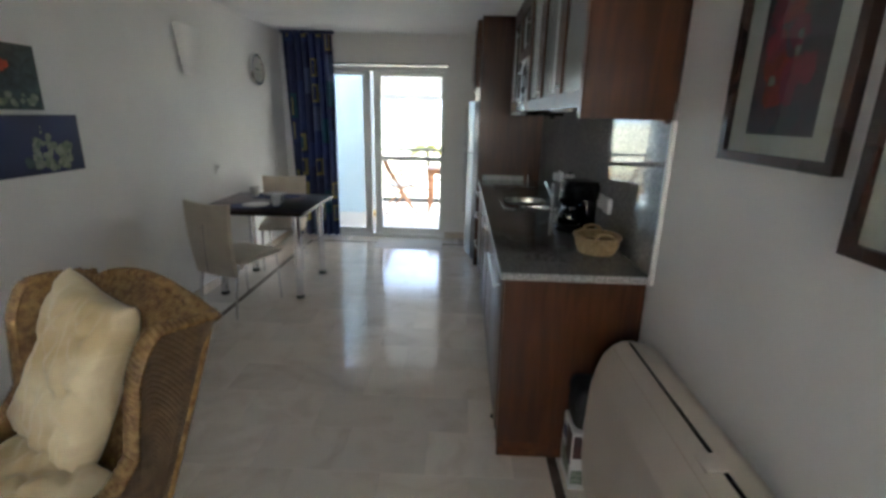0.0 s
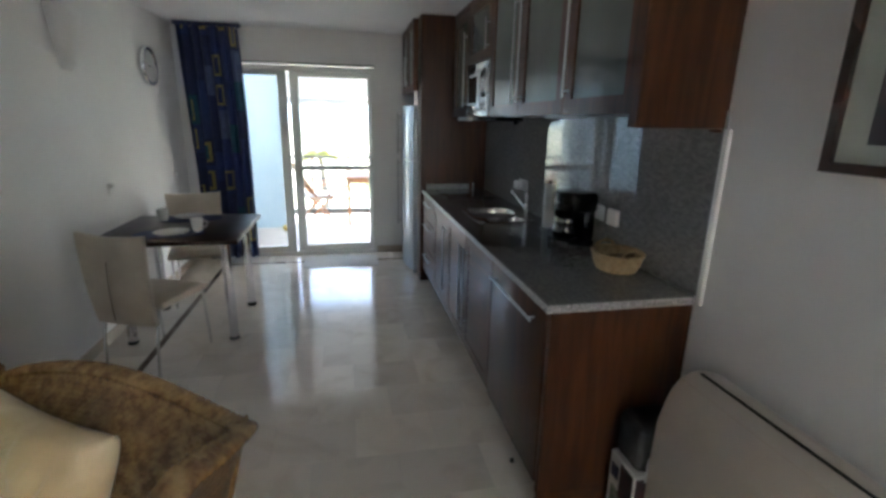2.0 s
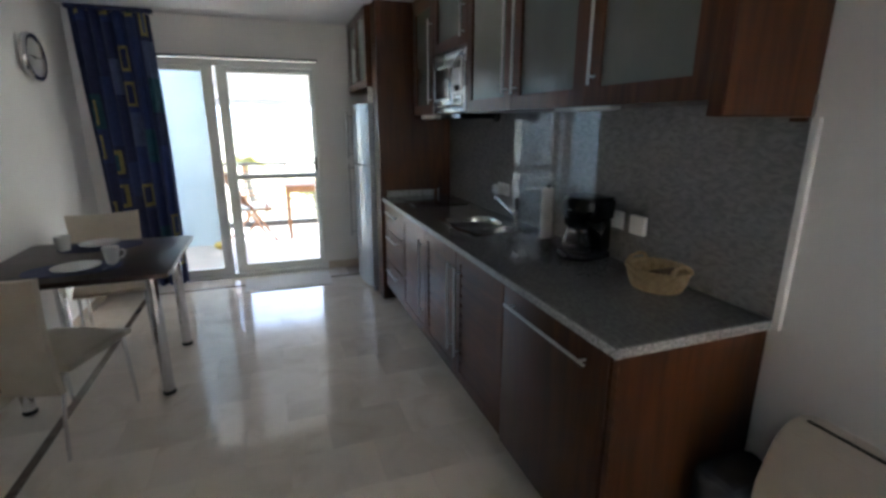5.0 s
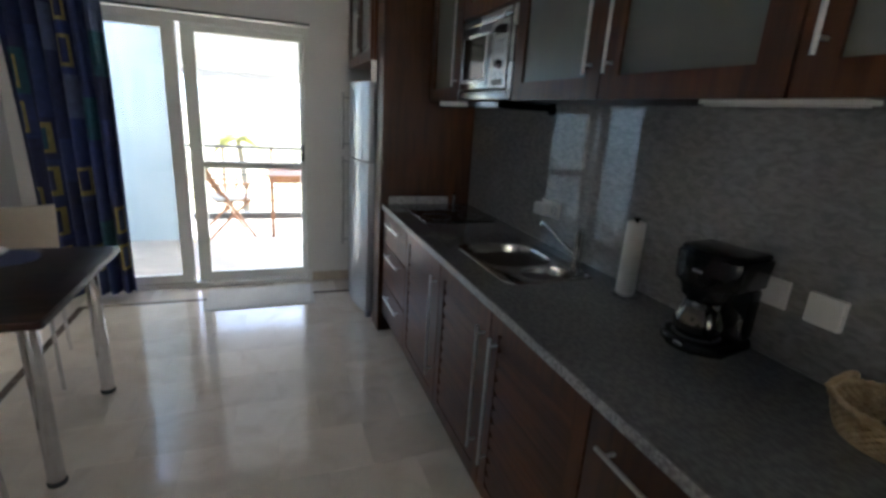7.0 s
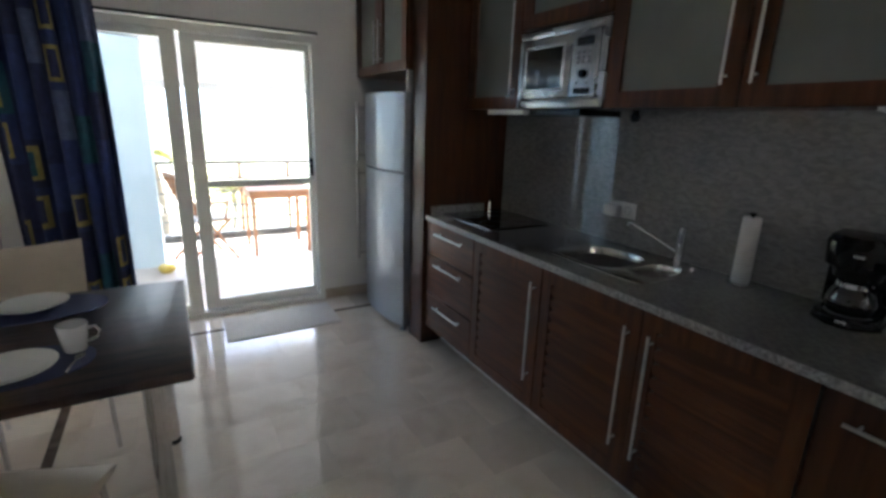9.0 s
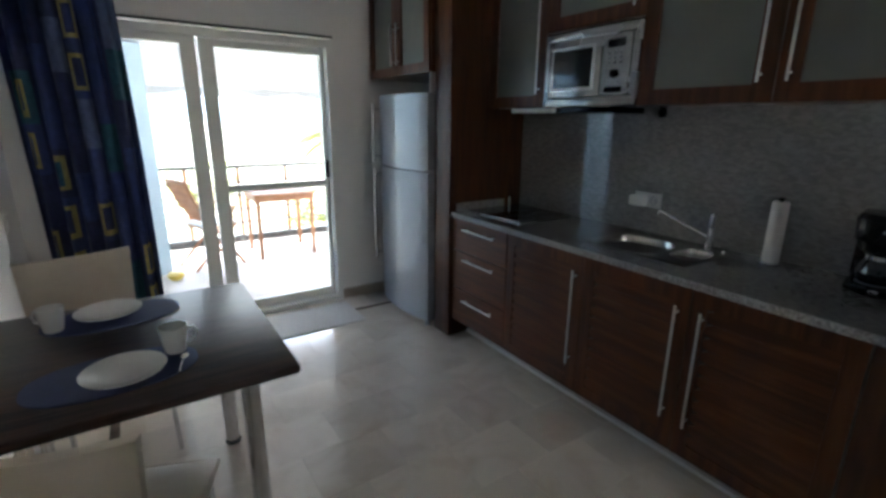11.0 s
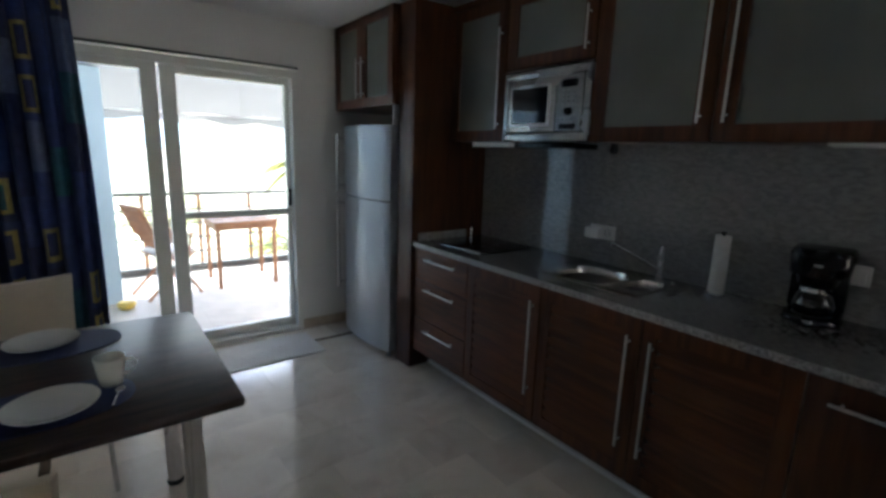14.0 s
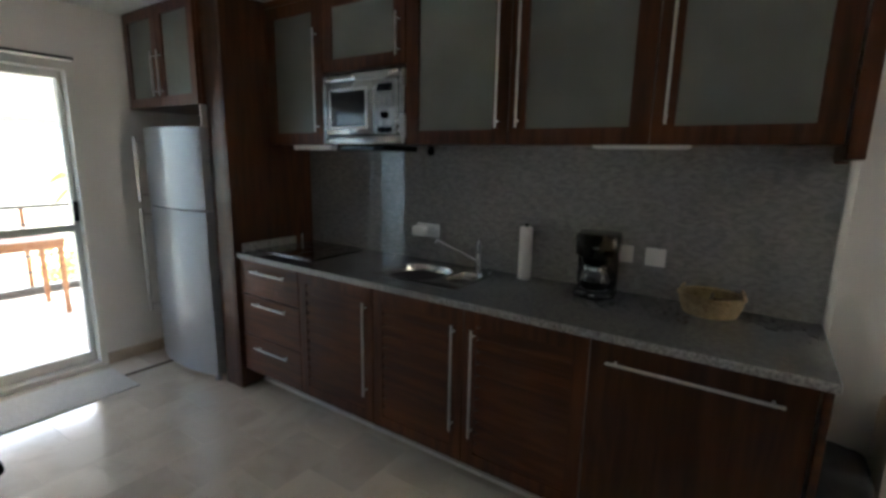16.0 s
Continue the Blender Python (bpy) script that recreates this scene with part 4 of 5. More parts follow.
def cloth(s, z):
    """Colour of the printed cloth: patchwork of blues with gold-rimmed rectangles."""
    col = int(s / 0.19)
    row = int((z + (0.14 if col % 2 else 0)) / 0.29)
    if (col, row) not in cells:
        cells[(col, row)] = (PATTERN.choice([0, 0, 1, 1, 2, 0, 3 if PATTERN.random() < 0.35 else 1]), PATTERN.random() < 0.42, PATTERN.choice([0, 0, 3, 2]))
    base, rim, inner = cells[(col, row)]
    u, v = s / 0.19 - col, (z + (0.14 if col % 2 else 0)) / 0.29 - row
    if rim and 0.2 < u < 0.8 and 0.15 < v < 0.85:
        return inner if 0.34 < u < 0.66 and 0.235 < v < 0.765 else 4
    if u < 0.12:
        return 0
    return base


def curtain_f(u, v):
    z = 0.03 + 2.40 * v
    s = u * 1.15
    w = 0.56 - 0.02 * (1 - v) + 0.02 * math.sin(3 * v)
    x = -2.335 + 0.05 * (1 - v) + w * u + 0.010 * math.sin(2 * math.pi * 7 * u)
    y = 7.972 + 0.040 * math.sin(2 * math.pi * 6.5 * u + 0.7 * math.sin(5 * v)) * (0.75 + 0.35 * (1 - v)) + 0.012 * math.sin(17 * u + 4 * v)
    return (x, y, z)


b = B()
NU, NV = 170, 200
fs = sheet(b, curtain_f, NU, NV)
for i in range(NU):
    for j in range(NV):
        fs[i * NV + j].material_index = cloth((i + 0.5) / NU * 1.15, (j + 0.5) / NV * 2.4)
ct = thing("curtain", at(-2.05, 7.97), "gathered blue patchwork curtain with gold rectangles", "curtain")
part("cloth", b, [M_blueA, M_blueB, M_blueC, M_teal, M_gold], ct, angle=80)
part("rail", box(B(), -2.36, -1.74, 7.93, 8.00, 2.432, TOP - 0.001, 0.004), M_blueA, ct)

# ---- wall things ----
ck = thing("wall_clock", at(LW, 7.28, 1.81), "round wall clock with thick chrome rim and pale face", "clock")


def disc_x(prof, cy, cz, x, n=40):
    """A round shape turned about the x axis, standing off the side wall."""
    b = lathe(B(), prof, 0, 0, n)
    for v in b.verts:
        v.co = Vector((x + v.co.z, cy + v.co.x, cz + v.co.y))
    return b


part("case", disc_x([(0, 0.001), (0.14, 0.001), (0.162, 0.012), (0.166, 0.035), (0.155, 0.052), (0.135, 0.050), (0.128, 0.036)], 7.28, 1.975, LW), M_chrome, ck, angle=50)
face = part("face", disc_x([(0.130, 0.0365), (0.0, 0.0365)], 7.28, 1.975, LW), M_clock, ck, "silvery white dial")
for h in range(12):
    a = math.pi * h / 6
    part("hour_mark", cyl(B(), (LW + 0.038, 7.28 + 0.110 * math.sin(a), 1.975 + 0.110 * math.cos(a)), (LW + 0.038, 7.28 + 0.118 * math.sin(a), 1.975 + 0.118 * math.cos(a)), 0.0018, n=6), M_fridge_side, face)
for a, ln, w in ((radians(-82), 0.07, 0.005), (radians(92), 0.10, 0.0035)):
    part("pointer", cyl(B(), (LW + 0.041, 7.28, 1.975), (LW + 0.041, 7.28 + ln * math.sin(a), 1.975 + ln * math.cos(a)), w, w * 0.5, 8), M_black, face)
part("hub", cyl(B(), (LW + 0.037, 7.28, 1.975), (LW + 0.045, 7.28, 1.975), 0.009, n=12), M_black, face)

lm = thing("wall_lamp", at(LW, 6.01, 1.82), "unlit white plaster half-cone wall lamp", "wall lamp")


def sconce(off):
    def f(u, v):
        a = math.pi * u
        r = (0.045 + 0.085 * v ** 0.8) - off
        d = (0.035 + 0.08 * v ** 0.7) - off
        c, sn = math.cos(a), max(0.0, math.sin(a))
        return (LW + 0.001 + d * sn ** 0.6, 6.01 + r * (abs(c) ** 0.8) * (1 if c >= 0 else -1), 1.825 + off * 0.6 + 0.36 * v - 0.02 * v * sn)
    return f


b = B()
sheet(b, sconce(0.0), 28, 14)
sheet(b, sconce(0.009), 28, 14)
bmesh.ops.bridge_loops(b, edges=[e for e in b.edges if e.is_boundary])
part("shade", b, M_ceil, lm, angle=50)
part("shade_floor", box(B(), LW + 0.001, LW + 0.04, 5.975, 6.045, 1.832, 1.838), M_ceil, lm)
part("bulb_holder", cyl(B(), (LW + 0.045, 6.01, 1.86), (LW + 0.045, 6.01, 1.93), 0.016, n=14), M_white_pl, lm)


def plate_left(y, z, label, plug):
    t = thing("wall_socket", at(LW, y, z - 0.04), label, "socket", "living room sockets")
    part("plate", box(B(), LW + 0.0005, LW + 0.01, y - 0.041, y + 0.041, z - 0.041, z + 0.041, 0.003, 2), M_white_pl, t)
    if plug:
        part("rocker", box(B(), LW + 0.0102, LW + 0.03, y - 0.03, y + 0.03, z + 0.006, z + 0.032, 0.004, 2), M_white_pl, t)
    else:
        part("rocker", box(B(), LW + 0.0102, LW + 0.016, y - 0.026, y + 0.026, z - 0.026, z + 0.026, 0.003), M_white_pl, t)


plate_left(6.32, 1.044, "white wall socket above the dining table", True)
plate_left(7.72, 0.96, "white light switch on the wall beside the curtain", False)

# canvases on the side wall
SEED = random.Random(11)


def blot(b, cy, cz, r, x, n=14, flat=1.0):
    vs = []
    for k in range(n):
        a = 2 * math.pi * k / n
        rr = r * SEED.uniform(0.72, 1.15)
        vs.append(b.verts.new((x, cy + rr * math.cos(a), cz + rr * flat * math.sin(a))))
    b.faces.new(vs)


def canvas(y0, y1, z0, z1, ground, label, bits):
    t = thing("canvas_picture", at(LW, (y0 + y1) / 2, z0), label, "picture", "canvas pictures")
    part("canvas", box(B(), LW + 0.001, LW + 0.022, y0, y1, z0, z1, 0.002), ground, t)
    for k, (m, spots) in enumerate(bits):
        for q, (cy, cz, r) in enumerate(spots):
            b = B()
            blot(b, cy, cz, r, LW + 0.0224 + 0.0004 * k + 0.00001 * q)
            part("painted_shape", b, m, t)


def cloud(y0, y1, z0, z1, n, r):
    return [(SEED.uniform(y0, y1), SEED.uniform(z0, z1), SEED.uniform(0.6, 1.2) * r) for _ in range(n)]


canvas(4.05, 4.785, 1.212, 1.512, M_print_sea, "unframed canvas of pale reef in deep blue water", [
    (M_print_reef, cloud(4.42, 4.72, 1.235, 1.28, 12, 0.022)),
    (M_print_coral, cloud(4.47, 4.57, 1.25, 1.40, 26, 0.020) + cloud(4.56, 4.70, 1.24, 1.36, 34, 0.021) + [(4.53, 1.425, 0.008), (4.53, 1.45, 0.005)])])
canvas(3.95, 4.585, 1.536, 1.845, M_print_reef, "unframed canvas of green reef with an orange fish", [
    (M_print_coral, cloud(4.30, 4.54, 1.56, 1.61, 14, 0.02)),
    (M_orange, [(4.38, 1.74, 0.03), (4.41, 1.745, 0.022), (4.345, 1.75, 0.018)])])


# framed flower prints on the right-hand wall
def framed(y0, y1, z0, z1, label, first):
    x1 = RW - 0.0005
    t = thing("framed_print", at(x1, (y0 + y1) / 2, z0), label, "picture", "framed flower prints")
    fw, dp = 0.028, 0.026
    b = B()
    ring_frame(b, "x", x1 - dp, x1, y0, y1, z0, z1, fw, fw, fw, fw, 0.004)
    part("frame", b, M_frame, t)
    part("mount", box(B(), x1 - 0.010, x1 - 0.004, y0 + fw, y1 - fw, z0 + fw, z1 - fw), M_mount, t)
    m0 = 0.075 + fw
    my0, my1, mz0, mz1 = y0 + m0, y1 - m0, z0 + m0 * 0.75, z1 - m0
    part("print", box(B(), x1 - 0.0108, x1 - 0.0101, my0, my1, mz0, mz1), M_print_dark, t)
    for k, (m, n, r) in enumerate(((M_red, 9, 0.045), (M_pink, 9, 0.042), (M_print_dark, 5, 0.022), (M_print_coral, 5, 0.014))):
        for q in range(n):
            b = B()
            cy = SEED.uniform(my0 + 0.05, my1 - 0.05) if not (k == 0 and first) else SEED.uniform((my0 + my1) / 2, my1 - 0.05)
            blot(b, cy, SEED.uniform(mz0 + 0.10, mz1 - 0.05), SEED.uniform(0.7, 1.1) * r, x1 - 0.0112 - 0.0004 * k - 0.00003 * q, 11, 1.1)
            part("printed_flower", b, m, t)
    p = part("glazing", box(B(), x1 - 0.0165, x1 - 0.0145, y0 + fw - 0.002, y1 - fw + 0.002, z0 + fw - 0.002, z1 - fw + 0.002), M_pane, t)
    p.visible_shadow = False


framed(3.143, 3.613, 1.448, 2.10, "red and pink flower print in dark wooden frame", True)
framed(2.594, 3.079, 1.298, 1.946, "dark flower print in dark wooden frame, hung lower", False)

# ---- floor console air conditioner ----
ac = thing("air_conditioner", at(0.45, 3.1, 0.0), "cream floor-standing air conditioner against the wall", "air conditioner")
AY0, AY1 = 2.52, 3.79
prof = [(RW - 0.016, 0.03), (RW - 0.016, 0.665), (0.565, 0.70), (0.52, 0.722), (0.47, 0.735), (0.43, 0.732), (0.395, 0.712), (0.366, 0.675), (0.345, 0.62), (0.333, 0.54), (0.328, 0.42), (0.33, 0.20), (0.345, 0.06), (0.36, 0.03)]
b = prism(B(), prof, "y", AY0, AY1)
bmesh.ops.bevel(b, geom=[e for e in b.edges if abs(e.verts[0].co.y - e.verts[1].co.y) < 1e-6], offset=0.012, segments=3, profile=0.5, affect="EDGES")
part("casing", b, M_ac, ac, angle=45)
part("air_slot", box(B(), 0.448, 0.460, AY0 + 0.04, AY1 - 0.03, 0.731, 0.7375, 0.001), M_black, ac, "narrow black slot along the top")
part("front_seam", box(B(), 0.3925, 0.3945, AY0 + 0.03, AY1 - 0.02, 0.7105, 0.7135), M_skirt, ac)
part("latch", box(B(), 0.405, 0.465, 3.08, 3.15, 0.727, 0.742, 0.006, 2), M_ac, ac)
part("front_panel", prism(B(), [(0.3435, 0.615), (0.3315, 0.53), (0.3265, 0.42), (0.3285, 0.22), (0.335, 0.22), (0.335, 0.42), (0.34, 0.53), (0.35, 0.61)], "y", AY0 + 0.06, AY1 - 0.06), M_ac, ac)
for yy in (AY0 + 0.1, AY1 - 0.1):
    part("foot", box(B(), 0.38, 0.56, yy - 0.03, yy + 0.03, 0.0, 0.0295, 0.004), M_fridge_side, ac)

bx = thing("cardboard_box", at(0.36, 3.89), "white printed cardboard box between air conditioner and cabinet", "box")
part("carton", box(B(), 0.295, 0.50, 3.808, 3.975, 0.0, 0.285, 0.003), M_white_pl, bx)
for y0, y1, z0, z1, m in ((3.82, 3.90, 0.12, 0.27, M_stove), (3.83, 3.95, 0.05, 0.14, M_print_coral), (3.91, 3.96, 0.18, 0.24, M_print_sea)):
    part("printed_label", box(B(), 0.2935, 0.2948, y0, y1, z0, z1), m, bx)
for x0, x1, z0, z1, m in ((0.30, 0.37, 0.16, 0.27, M_stove), (0.30, 0.46, 0.03, 0.10, M_print_coral), (0.38, 0.48, 0.11, 0.25, M_stove)):
    part("printed_label", box(B(), x0, x1, 3.8065, 3.8078, z0, z1), m, bx)
part("flap", box(B(), 0.33, 0.49, 3.80, 3.806, 0.26, 0.37, 0.002), M_white_pl, bx)
b = B()
box(b, 0.295, 0.53, 3.808, 3.972, 0.2855, 0.49, 0.04, 3)
bmesh.ops.subdivide_edges(b, edges=b.edges[:], cuts=3, use_grid_fill=True)
for v in b.verts:
    v.co += Vector((1, 1, 0.6)) * 0.012 * noise.noise(v.co * 14)
solid("black_bag", b, M_rubber, "crumpled black bag on top of the box", "bag", angle=60)

# ---- wicker wing chair ----
CHAIR = at(-1.269, 3.565, 0, -26.8)
wc = thing("wicker_armchair", CHAIR, "golden wicker wing armchair with cushions, turned askew", "armchair", local=True)


def shell_path(u):
    """Plan of the woven shell: from one arm's front round the back to the other's; the chair looks along -y."""
    s = (u - 0.5) * 2
    a = abs(s)
    if a < 0.38:
        t = a / 0.38
        x, y = 0.325 * t, -0.045 + 0.03 * t ** 3
    elif a < 0.44:
        t = (a - 0.38) / 0.06
        x, y = 0.325 + 0.022 * math.sin(t * math.pi / 2), -0.015 - 0.035 * (1 - math.cos(t * math.pi / 2))
    else:
        t = (a - 0.44) / 0.56
        x, y = 0.347 - 0.02 * math.sin(math.pi * min(1, t * 1.4)) + 0.02 * t, -0.05 - 0.66 * t
    return (x if s >= 0 else -x), y, a


def shell_top(a):
    if a < 0.38:
        return 1.012 - 0.075 * (a / 0.38) ** 2
    if a < 0.44:
        return 0.937 + 0.028 * (a - 0.38) / 0.06
    t = (a - 0.44) / 0.56
    if t < 0.17:
        return 0.965 + 0.012 * math.sin(math.pi / 2 * t / 0.17)
    if t < 0.315:
        k = (t - 0.17) / 0.145
        return 0.977 - 0.125 * k ** 2.6
    if t < 0.352:
        k = (t - 0.315) / 0.037
        return 0.852 - 0.222 * k
    if t < 0.50:
        k = (t - 0.352) / 0.148
        return 0.63 - 0.085 * math.sin(math.pi / 2 * k)
    return 0.545 - 0.02 * ((t - 0.50) / 0.50)


def shell(u, v, off=0.0):
    x, y, a = shell_path(u)
    h = shell_top(a)
    z = 0.09 + (h - 0.09) * v
    f = (z - 0.09) / 0.88
    lean = 0.27 * (1 - f) * max(0.0, 1 - max(0.0, a - 0.44) / 0.15)
    tp = 0.76 + 0.24 * f
    s = 1 if x >= 0 else -1
    roll = 0.03 * max(0.0, v - 0.9) / 0.1
    nx, ny = (0, 1) if a < 0.38 else ((s * 0.707, 0.707) if a < 0.44 else (s, 0))
    return Vector((1.036 * x * tp + nx * (off + roll * 0.4), y - lean + ny * (off + roll), z))


NU2, NV2 = 576, 300


def weave(side):
    def f(u, v):
        i, j = round(u * NU2), round(v * NV2)
        over = math.cos(math.pi * i / 3 + math.pi * (j // 3))
        w = (0.0038 * over - (0.0036 if j % 3 == 0 else 0.0)) * (1.0 if side < 0 else -0.3)
        return shell(u, v, side * 0.012 + w)
    return f


# the outside's shade is put into its darker colour
b = B()
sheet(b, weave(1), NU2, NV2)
part("outer_weave", b, M_wicker_dark_shaded, wc, "woven wicker outside, coloured as if in shade", angle=70)
b = B()
sheet(b, weave(-1), NU2, NV2)
part("inner_weave", b, M_wicker, wc, "woven wicker inside", angle=70)


def braid(path, thick):
    """A flat braided band that follows the shell's edge and flares outwards."""
    b, rings, n = B(), [], 20
    for i, (q, out, wide) in enumerate(path):
        t = (path[min(i + 1, len(path) - 1)][0] - path[max(i - 1, 0)][0]).normalized()
        out = (out - t * out.dot(t)).normalized()
        up = t.cross(out)
        ring = []
        for k in range(n):
            ang = 2 * math.pi * k / n
            bump = 1 + 0.24 * math.sin(2 * math.pi * i / 4.2 + 2.0 * ang)
            ring.append(b.verts.new(q + out * wide * (0.35 + math.cos(ang) * (0.86 + 0.14 * bump)) + up * thick * math.sin(ang) * bump))
        rings.append(ring)
    for r0, r1 in zip(rings, rings[1:]):
        for k in range(n):
            b.faces.new((r0[k], r0[(k + 1) % n], r1[(k + 1) % n], r1[k]))
    b.faces.new(rings[0][::-1])
    b.faces.new(rings[-1])
    return b


edge, run, last = [], 1.0, None
for k in range(6001):
    u = k / 6000
    q, a = shell(u, 1.0) + Vector((0, 0, 0.004)), abs(u - 0.5) * 2
    run += (q - last).length if last else 0.0
    last = q
    if run < 0.0034:
        continue
    run = 0.0
    s = 1 if u > 0.5 else -1
    turn = min(1.0, max(0.0, (a - 0.36) / 0.10))
    edge.append((q, Vector((s * turn, 1 - turn, 0.0)), 0.022 + 0.014 * min(1.0, max(0.0, a - 0.42) / 0.08)))
part("rim", braid(edge, 0.012), M_wicker, wc, "broad flared braided rim", angle=60)
for sx in (-1, 1):
    part("corner_post", tube(B(), [(sx * 0.345 * (0.76 + 0.24 * q), -0.03 - 0.27 * (1 - q) + 0.02 * q, 0.05 + 0.91 * q) for q in (0, 0.25, 0.5, 0.75, 1.0)] + [(sx * 0.358, 0.005, 0.957)], 0.019, 12, False, 0.08, 1.2), M_wicker, wc)
for k in (0, 1):
    part("front_post", tube(B(), [shell(k, v) for v in (0, 0.25, 0.5, 0.75, 1.0)], 0.024, 12, False, 0.08, 1.2), M_wicker, wc)
part("seat_platform", box(B(), -0.27, 0.27, -0.70, -0.29, 0.28, 0.34, 0.01, 2), M_wicker_dark_shaded, wc)
part("apron", box(B(), -0.285, 0.285, -0.725, -0.701, 0.09, 0.34, 0.008, 2), M_wicker, wc)
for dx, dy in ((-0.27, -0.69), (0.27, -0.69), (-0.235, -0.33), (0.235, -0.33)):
    part("leg", cyl(B(), (dx, dy, 0.0), (dx, dy, 0.29), 0.02, 0.022, 14), M_wicker_dark_shaded, wc)


def cushion(name, m, w, h, th, label, seed):
    b = B()

    def f(side):
        def g(u, v):
            x, y = (u - 0.5) * 2, (v - 0.5) * 2
            puff = max(0.0, (1 - x ** 4) * (1 - y ** 4)) ** 0.45
            pinch = 1 - 0.10 * (1 - abs(y) ** 2) * abs(x) ** 3
            pinch2 = 1 - 0.10 * (1 - abs(x) ** 2) * abs(y) ** 3
            wr = -0.020 * max(0.0, 1 - abs(noise.noise(Vector((x * 1.5 + y * 0.9, y * 1.3, seed + 3)))) * 9) + noise.noise(Vector((x * 2.1, y * 2.1, seed))) * 0.026 + noise.noise(Vector((x * 5.5 + 3, y * 4.2, seed + 7))) * 0.015 + noise.noise(Vector((x * 11, y * 9, seed))) * 0.006
            return Vector((x * w / 2 * pinch, y * h / 2 * pinch2, side * (th / 2 * puff) + (wr * puff if side > 0 else 0)))
        return g
    sheet(b, f(1), 48, 48)
    sheet(b, f(-1), 48, 48)
    bmesh.ops.remove_doubles(b, verts=b.verts, dist=0.0008)
    for v in b.verts:
        v.co = m @ v.co
    return solid(name, b, M_satin, label, "cushion", group="armchair cushions", angle=80)


cushion("seat_cushion", at(-1.235, 3.573, 0, -30) @ pose(-0.01, -0.52, 0.445, 5, 0, 3), 0.54, 0.50, 0.19, "gold satin seat cushion in the wicker armchair", 2.0)
cushion("back_cushion", at(-1.235, 3.573, 0, -30) @ pose(-0.070, -0.250, 0.745, 70, 0, 4) @ pose(0, 0, 0, 0, 0, -8), 0.41, 0.58, 0.17, "crumpled gold satin cushion leaning on the wicker back", 5.0)

solid("door_stop", cyl(B(), (-0.003, 4.30, 0.0), (-0.003, 4.30, 0.014), 0.011, 0.009, 16), M_rubber, "tiny black rubber stop on the marble floor", "door stop")

# ---- doormat ----
b = box(B(), -1.235, -0.42, 7.54, 7.975, 0.0005, 0.009, 0.003)
solid("doormat", b, M_mat, "thin grey doormat before the terrace door", "doormat")

# ---- terrace ----
FZ = -0.005
terrace = solid("terrace_floor", box(B(), -4.6, 4.2, DW + 0.25, 10.95, -0.35, FZ - 0.012), M_joint, "pale beige terrace floor tiles", "terrace floor", "structure")
solid("wall_outer", box(B(), -4.6, -1.60, 9.64, 9.95, FZ - 0.012, 2.75), M_render, "white rendered outer wall of the terrace", "wall", "structure")
bm = B()
box(bm, LW - 2.2, LW - 0.2, DW + 0.02, DW + 0.25, -0.35, 2.75)
box(bm, RW + 0.2, 4.2, DW + 0.02, DW + 0.25, -0.35, 2.75)
solid("wall_facade", bm, M_render, "white rendered house front either side of the door", "wall", "structure")
b = B()


def awning_f(u, v):
    x = -1.9 + 3.85 * u
    y = 8.35 + 2.65 * v
    return (x, y, 2.52 - 0.62 * v - 0.05 * math.sin(math.pi * v) + 0.012 * math.sin(9 * x) * v)


sheet(b, awning_f, 40, 10)
sheet(b, lambda u, v: (-1.9 + 3.85 * u, 11.0 + 0.01 * v, 1.90 - 0.10 * v + 0.012 * math.sin(9 * (-1.9 + 3.85 * u)) + 0.012 * math.sin(40 * u) * v), 80, 3)
aw = thing("awning", at(1.1, 8.35, 2.4), "pale grey cloth awning over the terrace", "awning")
ob = part("cloth", b, M_awning, aw, angle=80)
part("roller", cyl(B(), (-1.9, 8.40, 2.53), (1.95, 8.40, 2.53), 0.05, n=16), M_white_alu, aw)
part("front_bar", cyl(B(), (-1.9, 11.0, 1.905), (1.95, 11.0, 1.905), 0.018, n=12), M_white_alu, aw)

rl = thing("terrace_railing", at(-0.2, 10.7), "dark metal railing with five horizontal bars", "railing")
for z, r in ((0.945, 0.022), (0.755, 0.010), (0.585, 0.010), (0.41, 0.010), (0.235, 0.010)):
    part("bar", cyl(B(), (-4.6, 10.70, z), (4.2, 10.70, z), r, n=10), M_rail, rl)
part("kerb", box(B(), -4.6, 4.2, 10.66, 10.74, FZ, 0.075, 0.006), M_rail, rl)
for k in range(14):
    x = -4.25 + 0.59 * k
    part("post", box(B(), x - 0.018, x + 0.018, 10.705, 10.735, 0.0755, 0.935, 0.003), M_teak, rl, "brown upright post")

tt = thing("terrace_table", at(-0.42, 9.95, FZ), "square teak folding table on the terrace", "table")
for k in range(7):
    y0 = 9.66 + k * 0.088
    part("slat", box(B(), -0.755, -0.085, y0, y0 + 0.082, 0.70, 0.722, 0.003), M_teak, tt)
for y0, y1, x0, x1 in ((9.665, 9.69, -0.745, -0.095), (10.235, 10.26, -0.745, -0.095), (9.692, 10.233, -0.745, -0.72), (9.692, 10.233, -0.12, -0.095)):
    part("apron", box(B(), x0, x1, y0, y1, 0.635, 0.699, 0.003), M_teak, tt)
for x, y in ((-0.735, 9.67), (-0.145, 9.67), (-0.735, 10.215), (-0.145, 10.215)):
    part("leg", box(B(), x, x + 0.04, y, y + 0.04, FZ, 0.6985, 0.004), M_teak, tt)


